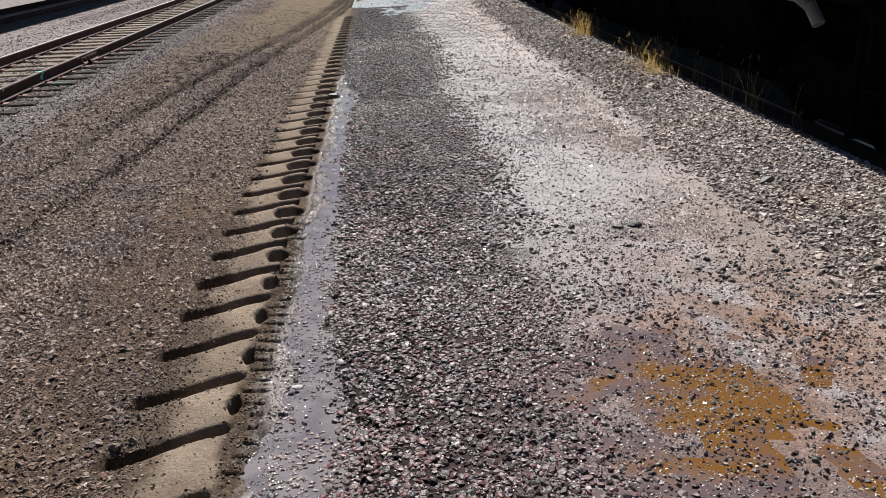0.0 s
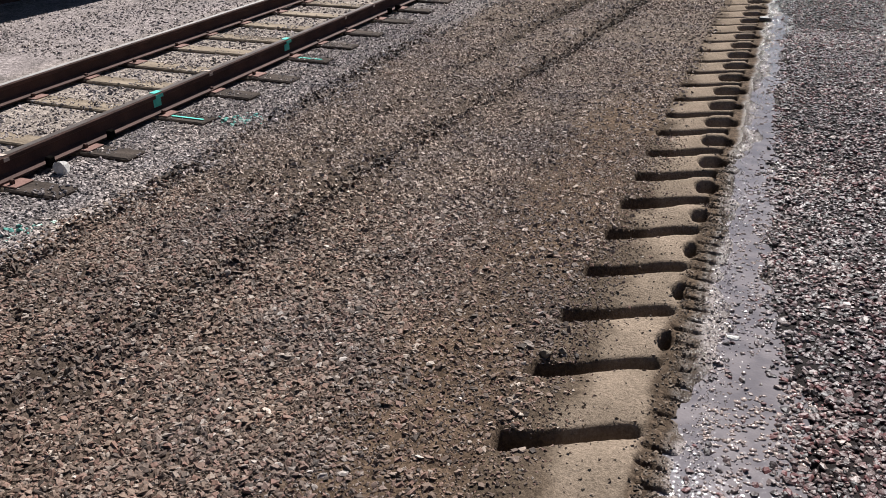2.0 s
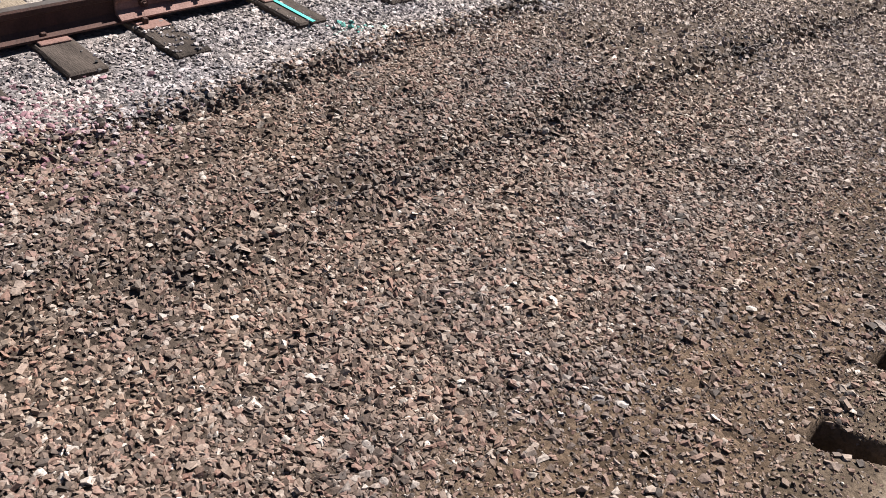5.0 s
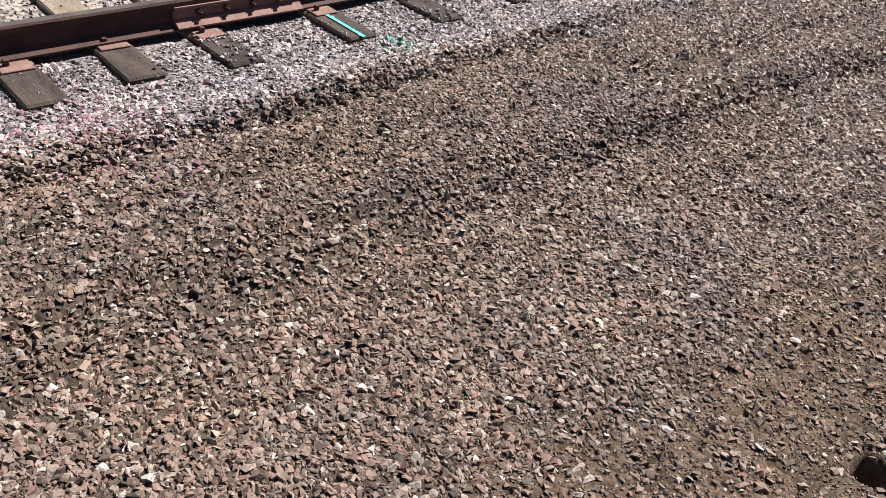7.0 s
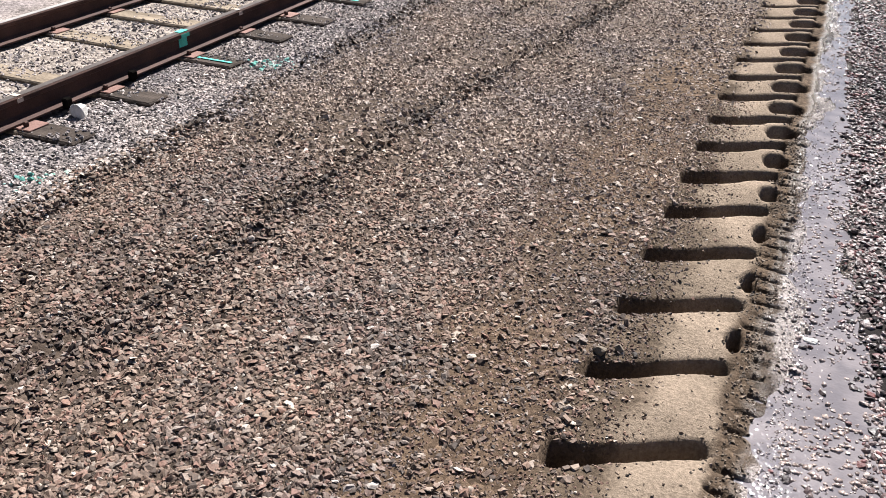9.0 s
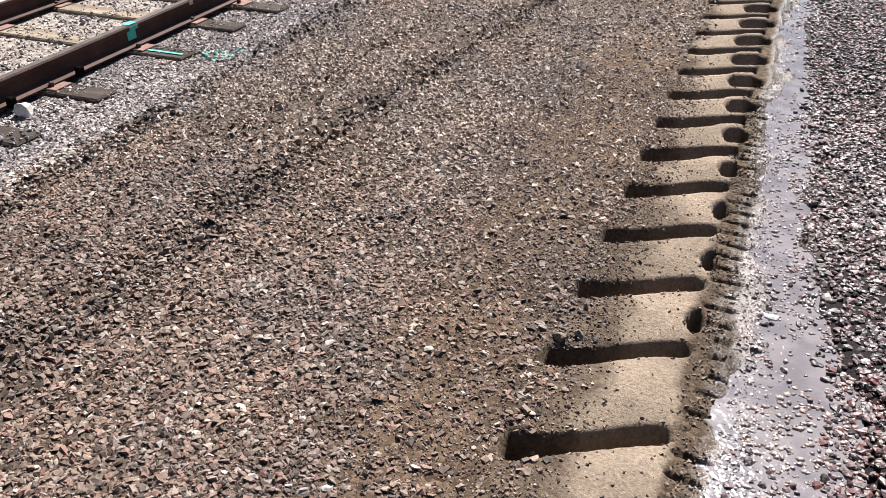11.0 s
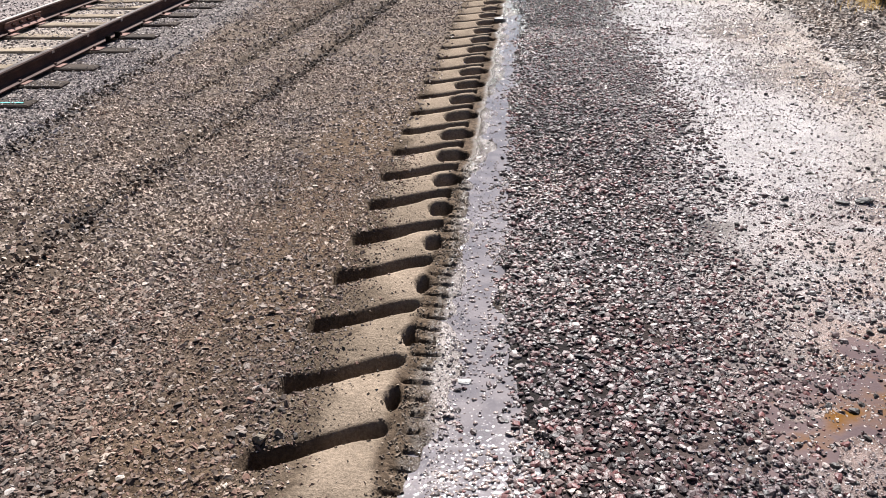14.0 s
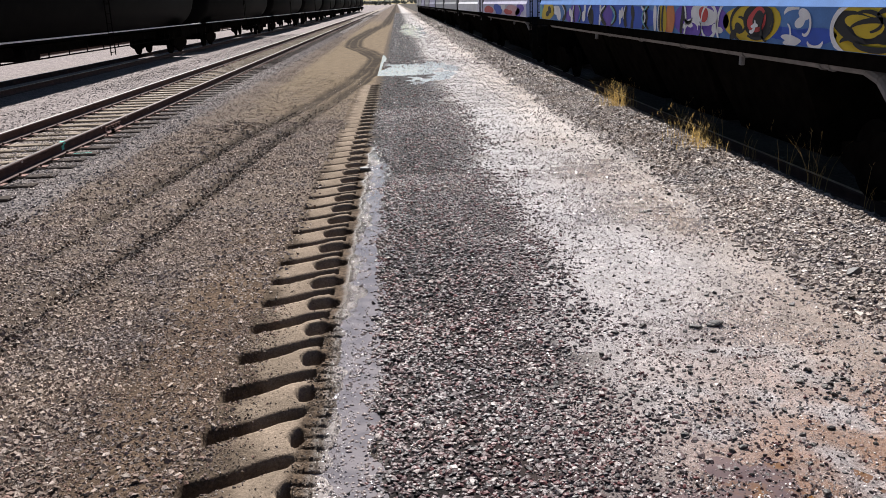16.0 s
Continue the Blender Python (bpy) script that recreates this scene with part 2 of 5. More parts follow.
M_STRAW.node_tree.links.new(M_STRAW.node_tree.nodes["Principled BSDF"].outputs[0], half.inputs[1])
M_STRAW.node_tree.links.new(see.outputs[0], half.inputs[2])
M_STRAW.node_tree.links.new(half.outputs[0], M_STRAW.node_tree.nodes["Material Output"].inputs[0])
M_MUD = noisy("dried_mud", (0.1, 0.08, 0.06), (0.2, 0.16, 0.12), 20, 0.9, 0, 0.5)
PAINT = {k: noisy(k + "_car_paint", tuple(c * 0.85 for c in v), tuple(min(0.9, c * 1.15) for c in v), 3, 0.75, 0, 0.05) for k, v in {
    "blue": (0.025, 0.085, 0.5), "pale_blue": (0.075, 0.2, 0.5), "yellow": (0.56, 0.4, 0.012), "black": (0.006, 0.005, 0.008), "white": (0.75, 0.75, 0.78),
    "purple": (0.13, 0.06, 0.42), "red": (0.5, 0.05, 0.05), "orange": (0.6, 0.2, 0.06), "teal": (0.16, 0.4, 0.42), "grey": (0.38, 0.38, 0.4), "pink": (0.55, 0.3, 0.36), "lilac": (0.5, 0.48, 0.62)}.items()}

M_PALEROCK = noisy("pale_rock", (0.4, 0.38, 0.35), (0.62, 0.6, 0.57), 14, 0.85, 0, 0.5)
M_DARKROCK = noisy("dark_wet_rock", (0.03, 0.026, 0.024), (0.08, 0.07, 0.062), 16, 0.55, 0, 0.6)


# ---- builders ----
def mesh_from(name, verts, faces, mat, smooth=False):
    me = bpy.data.meshes.new(name)
    me.from_pydata([tuple(v) for v in verts], [], faces)
    me.materials.append(mat)
    if smooth:
        me.polygons.foreach_set("use_smooth", [True] * len(me.polygons))
    me.update()
    return me


def part(name, bm, material, parent=None, label=""):
    """Links a bmesh as one mesh object, under a thing or a part."""
    me = bpy.data.meshes.new(name)
    bm.to_mesh(me)
    bm.free()
    me.materials.append(material)
    ob = new(name, me)
    if parent is not None:
        ob.parent = parent
    if label:
        ob["label"] = label
    return ob


def box(bm, x0, x1, y0, y1, z0, z1, bevel=0.0):
    r = bmesh.ops.create_cube(bm, size=1, matrix=Matrix.Translation(((x0 + x1) / 2, (y0 + y1) / 2, (z0 + z1) / 2)) @ Matrix.Diagonal((x1 - x0, y1 - y0, z1 - z0, 1)))
    if bevel:
        es = list({e for v in r["verts"] for e in v.link_edges})
        bmesh.ops.bevel(bm, geom=es, offset=bevel, segments=1, affect='EDGES')
    return bm


def boxes(*rows, bevel=0.0):
    bm = bmesh.new()
    for r in rows:
        box(bm, *r, bevel=bevel)
    return bm


def tube(bm, p, q, r, n=8, r2=None):
    p, q = Vector(p), Vector(q)
    d = q - p
    m = Matrix.Translation((p + q) / 2) @ d.to_track_quat('Z', 'Y').to_matrix().to_4x4()
    bmesh.ops.create_cone(bm, cap_ends=True, segments=n, radius1=r, radius2=r if r2 is None else r2, depth=d.length, matrix=m)
    return bm


def profile(pts, y0, y1):
    """An x-z outline drawn out along y."""
    bm = bmesh.new()
    a = [bm.verts.new((x, y0, z)) for x, z in pts]
    b = [bm.verts.new((x, y1, z)) for x, z in pts]
    n = len(pts)
    for i in range(n):
        bm.faces.new((a[i], a[(i + 1) % n], b[(i + 1) % n], b[i]))
    bm.faces.new(a[::-1])
    bm.faces.new(b)
    bmesh.ops.recalc_face_normals(bm, faces=bm.faces)
    return bm


def empty(name, loc=(0, 0, 0)):
    ob = new(name)
    ob.location = loc
    return ob


# ---- ground ----
rng = np.random.default_rng(7)


def lattice(shape, seed):
    return np.random.default_rng(seed).random(shape)


LAT = [lattice((256, 256), s) for s in range(6)]


def vnoise(x, y, scale, k=0):
    """Smooth value noise in the plane, 0 to 1."""
    x, y = x * scale + 57.3, y * scale + 91.7
    xi, yi = np.floor(x).astype(int), np.floor(y).astype(int)
    fx, fy = x - xi, y - yi
    fx, fy = fx * fx * (3 - 2 * fx), fy * fy * (3 - 2 * fy)
    g = LAT[k % 6]
    a, b = g[xi % 256, yi % 256], g[(xi + 1) % 256, yi % 256]
    c, d = g[xi % 256, (yi + 1) % 256], g[(xi + 1) % 256, (yi + 1) % 256]
    return (a * (1 - fx) + b * fx) * (1 - fy) + (c * (1 - fx) + d * fx) * fy


def fbm(x, y, scale, k=0, octaves=4):
    s, a, tot = 0, 1.0, 0
    for o in range(octaves):
        s = s + a * vnoise(x, y, scale * 2 ** o, k + o)
        tot += a
        a *= 0.5
    return s / tot


def sstep(a, b, v):
    t = np.clip((v - a) / (b - a), 0, 1)
    return t * t * (3 - 2 * t)


def band(v, a, b, soft):
    return sstep(a - soft, a + soft, v) * (1 - sstep(b - soft, b + soft, v))


PITCH, Y_FIRST, TREAD0, TREAD1, Y_END = 0.533, 1.56, 4.165, 4.73, 24.0


def tread(x, y):
    """Relief of the tyre print: height, and how much a place is pressed mud."""
    u = (x - TREAD0) / (TREAD1 - TREAD0)
    on = band(x, TREAD0 + 0.0, TREAD1 - 0.02, 0.02) * band(y, -3.2, Y_END, 0.3)
    wob = 0.02 * (vnoise(x, y, 5, 2) - 0.5)
    ph = (y - (Y_FIRST + 0.22 * sstep(0.05, 0.98, u) - 0.02) + wob) / PITCH
    n = np.floor(ph)
    d = (ph - n) * PITCH                  # 0 just past the far wall of a slot
    d = np.where(d > PITCH / 2, d - PITCH, d)
    left = TREAD0 + 0.02 * np.sin(n * 12.9) + 0.15 * np.abs(d + 0.08)
    wide = (0.085 + 0.035 * sstep(1.9, 2.8, y) + 0.15 * sstep(2.6, 5, y)) * (1 - 0.3 * sstep(0.5, 0.75, u) * sstep(3, 5, y)) + 0.04 * np.exp(-((u - 0.08) / 0.16) ** 2) 
    slot = sstep(-wide - 0.05, -wide + 0.015, d) * (1 - sstep(-0.06, 0.018, d)) * band(x, left, TREAD1 - 0.04 + 0.09 * sstep(3, 6, y) - 0.25 * np.abs(d + 0.05), 0.03)
    # short second lugs at the right-hand side, halfway between
    e = d - 0.225
    e = np.where(e < -PITCH / 2, e + PITCH, e)
    grow = 0.015 + 0.17 * sstep(3, 7, y)
    deep = 0.14 + 0.02 * sstep(3, 7, y)
    hole = sstep(-deep - 0.03, -deep + 0.02, e) * (1 - sstep(-0.05, 0.02, e)) * band(x, TREAD1 - 0.05 - grow + 0.35 * np.abs(e + 0.07), TREAD1 - 0.01 + 0.06 * sstep(3, 6, y) - 0.2 * np.abs(e + 0.07), 0.018) * sstep(1.9, 2.3, y)
    dome = 0.038 * np.sin(np.clip((d + PITCH) % PITCH / PITCH, 0, 1) * math.pi)
    h = on * (-0.018 + dome - 0.25 * slot) - 0.18 * hole * band(y, -3.2, Y_END, 0.3)
    # fine comb marks beside the print
    comb = band(x + 0.05 * (vnoise(x * 0, y, 9, 1) - 0.5), 4.72, 4.84, 0.02) * band(y, -3.2, 5.4, 0.4)
    h = h - comb * 0.085 * np.clip(np.sin((y + 0.06 * x + 0.02 * vnoise(x, y, 12, 5)) / 0.118 * 2 * math.pi), 0, 1) ** 7 * sstep(0.2, 0.6, vnoise(x, y, 9, 3))
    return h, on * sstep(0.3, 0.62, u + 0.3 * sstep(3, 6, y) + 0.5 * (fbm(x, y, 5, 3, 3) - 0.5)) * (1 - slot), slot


RUT_Y = (-5, 1.4, 3.5, 5, 6.9, 9, 11, 13.8, 18, 22, 26, 30.8, 37, 42.5, 48, 58, 75, 98, 200)
RUT_R = (2.26, 2.26, 2.34, 2.42, 2.7, 2.85, 2.92, 3.1, 3.42, 3.9, 4.32, 4.5, 4.65, 3.95, 3.0, 2.75, 3.2, 4.2, 4.5)
RUT_L = (1.75, 1.75, 1.76, 1.8, 1.9, 1.97, 2.08, 2.42, 2.95, 3.45, 3.85, 4.12, 4.25, 3.45, 2.5, 2.3, 2.8, 3.8, 4.1)
LUG = 0.47


RUT_T = np.linspace(-5, 200, 2051)
RUT_WIN = np.hanning(61) / np.hanning(61).sum()


def eased(line):
    """The line's corners rounded off over a few metres."""
    return np.convolve(np.pad(np.interp(RUT_T, RUT_Y, line), 30, mode="edge"), RUT_WIN, mode="valid")


RUT_R, RUT_L = eased(RUT_R), eased(RUT_L)


def wander(y):
    return 0.1 * (fbm(y * 0 + 3, y, 0.5, 4) - 0.5)


def ruts(x, y):
    """Twin wheel ruts that wander across the road."""
    w = 0.085 + 0.0036 * np.clip(y, 0, 80)
    out = 0
    for line, k in ((RUT_L, 1.0), (RUT_R, 0.9)):
        a = np.abs(x - np.interp(y, RUT_T, line) - wander(y)) / w
        out = out + k * np.exp(-a ** 4) * (1 - 0.45 * np.exp(-(a / 0.3) ** 2))
    return np.clip(out, 0, 1.1) * sstep(5.5, 10, y) * (0.7 + 0.5 * vnoise(x, y, 1.5, 4))


def lugs(x, y):
    """Low bars that tyre lugs left in the gravel beside the ruts."""
    r = np.interp(y, RUT_T, RUT_L)
    ph = (y + 0.35 * (x - r) + 0.08 * (vnoise(x, y, 2, 1) - 0.5)) / LUG
    bar = np.clip(np.sin(ph * 2 * math.pi), 0, 1) ** 1.5
    return bar * band(x, r - 0.85, r - 0.12, 0.08) * band(y, 9.5, 27, 1.5) * (0.4 + 0.6 * sstep(0.35, 0.6, fbm(x, y, 0.6, 2)))


def track_rise(y):
    return 0.15 * sstep(-1.0, 13.0, y)


def far_pool(x, y):
    return np.exp(-(((x - 5.9) / 1.5) ** 2 + ((y - 29) / 5) ** 2) ** 2) + 0.8 * np.exp(-(((x - 6.5) / 1.2) ** 2 + ((y - 75) / 22) ** 2) ** 2)


def height(x, y):
    h = 0.022 * (fbm(x, y, 0.7, 1) - 0.5) + 0.016 * (fbm(x, y, 6, 2, 3) - 0.5)
    h = h * sstep(0, 3, np.abs(y) + 3)
    th, mud, slot = tread(x, y)
    near = band(x, 3.9, 5.0, 0.15) * band(y, -1, Y_END, 1)
    h = h * (1 - 0.7 * near) + th
    # ballast shoulder of the near track
    h = h + (-0.065 + track_rise(y)) * (1 - sstep(0.6, 1.2, x)) * sstep(-4.5, -3.0, x) + 0.05 * np.exp(-((x - 1.05) / 0.22) ** 2)
    # ridges thrown up along the track, each with a furrow beside it
    for line, amp in ((RUT_R, 1.0), (RUT_L, 0.45)):
        c = np.interp(y, RUT_T, line) + wander(y)
        far = 1 - sstep(9, 14, y)
        h = h + amp * far * (0.05 * np.exp(-((x - c - 0.06) / 0.08) ** 2) - 0.055 * np.exp(-((x - c + 0.09) / 0.07) ** 2) + 0.02 * np.exp(-((x - c + 0.28) / 0.1) ** 2))
    h = h - 0.045 * np.exp(-((x - 1.28 + 0.03 * np.clip(y, 0, 9)) / 0.08) ** 2) * (1 - sstep(8, 12, y))
    h = h + 0.065 * lugs(x, y)
    # water channel beside the print
    h = h - 0.045 * band(x + 0.16 * (vnoise(x, y, 2.6, 2) - 0.5) + 0.1 * (vnoise(x, y, 9, 4) - 0.5), 4.9, 5.08 + 0.26 * (1 - sstep(1.6, 4.2, y)), 0.06) * band(y, 0.0, 11.6, 0.5) * (0.45 + 0.9 * vnoise(x, y, 2.5, 5) + 0.5 * sstep(2.5, 4.5, y))
    # the pebble strip lies a little higher
    h = h + 0.026 * band(x, 5.4, 6.15, 0.12) * band(y, -1, 6, 0.5)
    # shallow pools
    p = np.exp(-(((x - 6.95) / 1.0) ** 2 + ((y - 2.0) / 1.35) ** 2) ** 1.5)
    h = h - 0.024 * p + 0.085 * p * (fbm(x, y, 4.5, 1, 3) - 0.5)
    p2 = far_pool(x, y)
    h = h - 0.045 * p2 + 0.13 * p2 * (fbm(x, y * 0.5, 1.6, 3, 4) - 0.5)
    # stony bank beside the right-hand cars, then down to their track
    h = h + 0.05 * band(x, 8.6, 10.0, 0.5) - 0.3 * sstep(9.95, 11.0, x)
    # turning ruts far along
    h = h - 0.06 * ruts(x, y)
    return h


def axis_lines(*spans):
    out = []
    for a, b, s in spans:
        out.append(np.arange(a, b - 1e-6, s))
    return np.concatenate(out)


gx = np.concatenate([-np.geomspace(12, 1500, 26)[::-1], axis_lines((-11.5, -2, 0.5), (-2, 0.6, 0.2), (0.6, 1.2, 0.09), (1.2, 3.3, 0.042), (3.3, 4.1, 0.09), (4.1, 4.9, 0.0165), (4.9, 5.4, 0.045), (5.4, 8.6, 0.06), (8.6, 12, 0.1), (12, 18, 0.5)), np.geomspace(18, 1500, 26)])
gy = np.concatenate([-np.geomspace(4, 400, 20)[::-1], axis_lines((-3.5, 0.2, 0.025), (0.2, 5.6, 0.012), (5.6, 7, 0.018), (7, 12, 0.016), (12, 25.2, 0.028), (25.2, 60, 0.2), (60, 80, 0.5)), np.geomspace(80, 2500, 40)])
GX, GY = np.meshgrid(gx, gy, indexing="ij")
GZ = height(GX, GY)


def sheet(name, X, Y, Z, mat):
    """One ground mesh: every row beside the print, wider rows elsewhere."""
    nx, ny = X.shape
    rows = np.arange(ny)
    row_y = Y[0]
    step = np.where((row_y > 0.2) & (row_y < 5.6), 6, np.where((row_y > -3.5) & (row_y <= 0.2), 4, 1)) * np.where((row_y >= 5.6) & (row_y < 12), 6, np.where((row_y >= 12) & (row_y < 25.2), 5, 1))
    wide = [int(q) for q in rows if q % step[q] == 0 or q == ny - 1]
    fine = (X[:, 0] > 4.09) & (X[:, 0] < 4.93)
    faces = []
    for i in range(nx - 1):
        a, b = i * ny, (i + 1) * ny
        if fine[i] and fine[i + 1]:
            faces += [(a + q, b + q, b + q + 1, a + q + 1) for q in range(ny - 1)]
            continue
        for p, q in zip(wide, wide[1:]):
            right = [b + k for k in (range(p, q + 1) if fine[i + 1] else (p, q))]
            left = [a + k for k in (range(q, p - 1, -1) if fine[i] else (q, p))]
            faces.append(tuple(right + left))
    total = np.array([len(f) for f in faces], dtype=np.int32)
    idx = np.fromiter((k for f in faces for k in f), dtype=np.int64)
    used = np.zeros(nx * ny, dtype=bool)
    used[idx] = True
    renum = np.cumsum(used) - 1
    me = bpy.data.meshes.new(name)
    me.vertices.add(int(used.sum()))
    me.vertices.foreach_set("co", np.stack([X, Y, Z], -1).reshape(-1, 3)[used].astype(np.float32).ravel())
    me.loops.add(len(idx))
    me.polygons.add(len(faces))
    me.loops.foreach_set("vertex_index", renum[idx].astype(np.int32))
    me.polygons.foreach_set("loop_start", (np.cumsum(total) - total).astype(np.int32))
    me.polygons.foreach_set("loop_total", total)
    me.polygons.foreach_set("use_smooth", np.ones(len(faces), dtype=bool))
    me.materials.append(mat)
    me.update(calc_edges=True)
    return me, used


def zones(X, Y):
    """Base colour, wetness and grit of the ground."""
    def mix(c, col, w):
        return c * (1 - w[..., None]) + np.array(col) * w[..., None]
    n1, n2 = fbm(X, Y, 0.9, 0), fbm(X, Y, 4, 3)
    c = np.zeros(X.shape + (3,)) + np.array((0.075, 0.058, 0.047))
    wet = np.zeros(X.shape)
    grit = np.full(X.shape, 0.8)
    j = 0.25 * (n2 - 0.5)
    c = mix(c, (0.125, 0.1, 0.083), sstep(4.5, 9, Y) * band(X, 0.8, 4.6, 0.3))
    c = mix(c, (0.16, 0.145, 0.142), 1 - sstep(0.85, 1.25, X + j))                                       # ballast
    c = mix(c, (0.27, 0.238, 0.215), (1 - sstep(-0.25, -0.05, X)) * sstep(-5.2, -4.6, X))                # dusty fines between the rails
    c = mix(c, (0.24, 0.215, 0.215), 1 - sstep(-2.3, -1.9, X + j))                                    # grey stone dust beyond the far rail
    c = mix(c, (0.098, 0.07, 0.05), band(X + j, 3.5, 4.25, 0.25) * band(Y, -3, 8, 2) * sstep(0.35, 0.6, n1 + 0.2))
    sandy = sstep(11, 26, Y + 5 * (n1 - 0.5)) * band(X + 2.5 * j, 1.75, 4.75, 0.3) * (1 - sstep(90, 140, Y))
    c = mix(c, (0.15, 0.117, 0.08), sandy)
    grit = grit * (1 - 0.6 * sandy)
    c = mix(c, (0.034, 0.025, 0.017), np.clip(1.25 * ruts(X, Y), 0, 1))
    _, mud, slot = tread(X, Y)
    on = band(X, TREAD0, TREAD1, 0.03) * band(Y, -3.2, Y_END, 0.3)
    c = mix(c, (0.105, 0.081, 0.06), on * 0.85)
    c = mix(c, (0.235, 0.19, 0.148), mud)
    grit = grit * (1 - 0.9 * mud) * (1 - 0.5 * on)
    c = mix(c, (0.085, 0.066, 0.05), band(X, 4.62, 4.82, 0.06) * sstep(20, 25, Y) * (1 - sstep(60, 90, Y)))
    damp = band(X + j * 0.3, 4.7, 4.86, 0.03) * (Y < 13)
    c = mix(c, (0.085, 0.063, 0.046), damp)
    rim = band(X + j * 0.8, 4.86, 4.98, 0.03) * band(Y, -2, 12, 0.5)
    c = mix(c, (0.3, 0.27, 0.258), rim)
    chan = band(X + j * 0.5, 4.8, 5.15, 0.03) * band(Y, -2, 13, 0.5)
    wet = np.maximum(wet, chan)
    grit = grit * (1 - 0.75 * chan)
    bed = band(X + j + 0.3 * sstep(11, 13, Y), 5.1, 6.35 + 0.3 * sstep(11, 13, Y), 0.1) * (Y < 200)
    # Near black, so gaps between the pebbles carry their shade in the colour.
    c = mix(c, (0.017, 0.014, 0.014), bed)
    wet = np.maximum(wet, 0.12 * bed)
    grit = grit * (1 - 0.6 * bed)
    pan = band(X + 3.5 * j, 6.35, 8.6, 0.42)
    c = mix(c, (0.31, 0.288, 0.292), pan * (1 - 0.5 * sstep(6, 14, Y)))
    c = mix(c, (0.28, 0.22, 0.175), 0.6 * pan * sstep(7.3, 8.3, X + 1.2 * (n1 - 0.5)))
    wet = np.maximum(wet, pan * (0.6 + 0.5 * n1) * (1 - 0.55 * sstep(10, 20, Y)))
    grit = grit * (1 - 0.5 * pan)
    puddle = np.exp(-(((X - 6.8) / 0.95) ** 2 + ((Y - 1.7) / 1.6) ** 2) ** 1.5)
    c = mix(c, (0.13, 0.096, 0.092), 0.8 * puddle)
    rusty = np.exp(-(((X - 7.6) / 0.9) ** 2 + ((Y - 2.8) / 1.5) ** 2)) * sstep(0.4, 0.6, n2 + 0.1)
    c = mix(c, (0.2, 0.085, 0.025), np.clip(rusty, 0, 1) * 0.8)
    for px, py, s in ((8.1, 7.5, 0.5), (7.9, 10, 0.7), (8.4, 5.0, 0.5), (7.6, 13, 0.6)):
        c = mix(c, (0.16, 0.1, 0.06), 0.5 * np.exp(-(((X - px) / s) ** 2 + ((Y - py) / (1.5 * s)) ** 2)))
    edge = band(X + j, 8.6, 10.05, 0.2)
    c = mix(c, (0.15, 0.128, 0.115), edge)
    # Ground past the cars' near side is darkened, their shade put into its tone.
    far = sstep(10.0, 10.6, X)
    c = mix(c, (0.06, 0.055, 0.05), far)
    return c, np.clip(wet, 0, 1), np.clip(grit, 0, 1)


me, used = sheet("ground", GX, GY, GZ, M_EARTH)
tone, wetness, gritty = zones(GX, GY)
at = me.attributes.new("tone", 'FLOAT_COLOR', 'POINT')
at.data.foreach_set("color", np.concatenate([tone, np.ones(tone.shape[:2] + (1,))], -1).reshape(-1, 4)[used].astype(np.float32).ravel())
for key, val in (("wet", wetness), ("grit", gritty)):
    at = me.attributes.new(key, 'FLOAT', 'POINT')
    at.data.foreach_set("value", val.ravel()[used].astype(np.float32))
tagged(new("ground", me), "brown gravelly yard ground with a deep tyre print and wet patches", "ground", kind="structure")


def pool(name, x0, x1, y0, y1, z, mat, label):
    bm = bmesh.new()
    bmesh.ops.create_grid(bm, x_segments=8, y_segments=8, size=0.5, matrix=Matrix.Translation(((x0 + x1) / 2, (y0 + y1) / 2, z)) @ Matrix.Diagonal((x1 - x0, y1 - y0, 1, 1)))
    return tagged(part(name, bm, mat), label, "puddle", kind="structure")


pool("water_channel", 4.8, 5.34, -1, 12.6, -0.02, M_WATER, "narrow puddle of muddy water reflecting the sky")
pool("water_pool", 5.5, 8.4, 0, 4.2, -0.02, M_ORANGE, "shallow muddy puddle with an orange rusty bottom")
pool("water_far", 4.6, 8.5, 22, 110, -0.024, M_FARWATER, "far puddle on the track with bright sky put into its colour")


# ---- stones ----
def rock_shapes(n, seed, flat):
    out = []
    r = np.random.default_rng(seed)
    for k in range(n):
        bm = bmesh.new()
        bmesh.ops.create_icosphere(bm, subdivisions=1, radius=1)
        co = np.array([v.co[:] for v in bm.verts])
        fc = np.array([[v.index for v in f.verts] for f in bm.faces])
        bm.free()
        # cut by planes to get broken faces
        for _ in range(7):
            d = r.normal(size=3)
            d /= np.linalg.norm(d)
            lim = r.uniform(0.45, 0.8)
            s = co @ d
            co = co - np.where(s > lim, s - lim, 0)[:, None] * d
        co *= np.array([r.uniform(0.85, 1.25), r.uniform(0.65, 0.95), flat * r.uniform(0.75, 1.2)])
        co *= r.uniform(0.92, 1.08, (len(co), 1))
        out.append((co, fc))
    return out


SHAPES = rock_shapes(16, 3, 0.5)


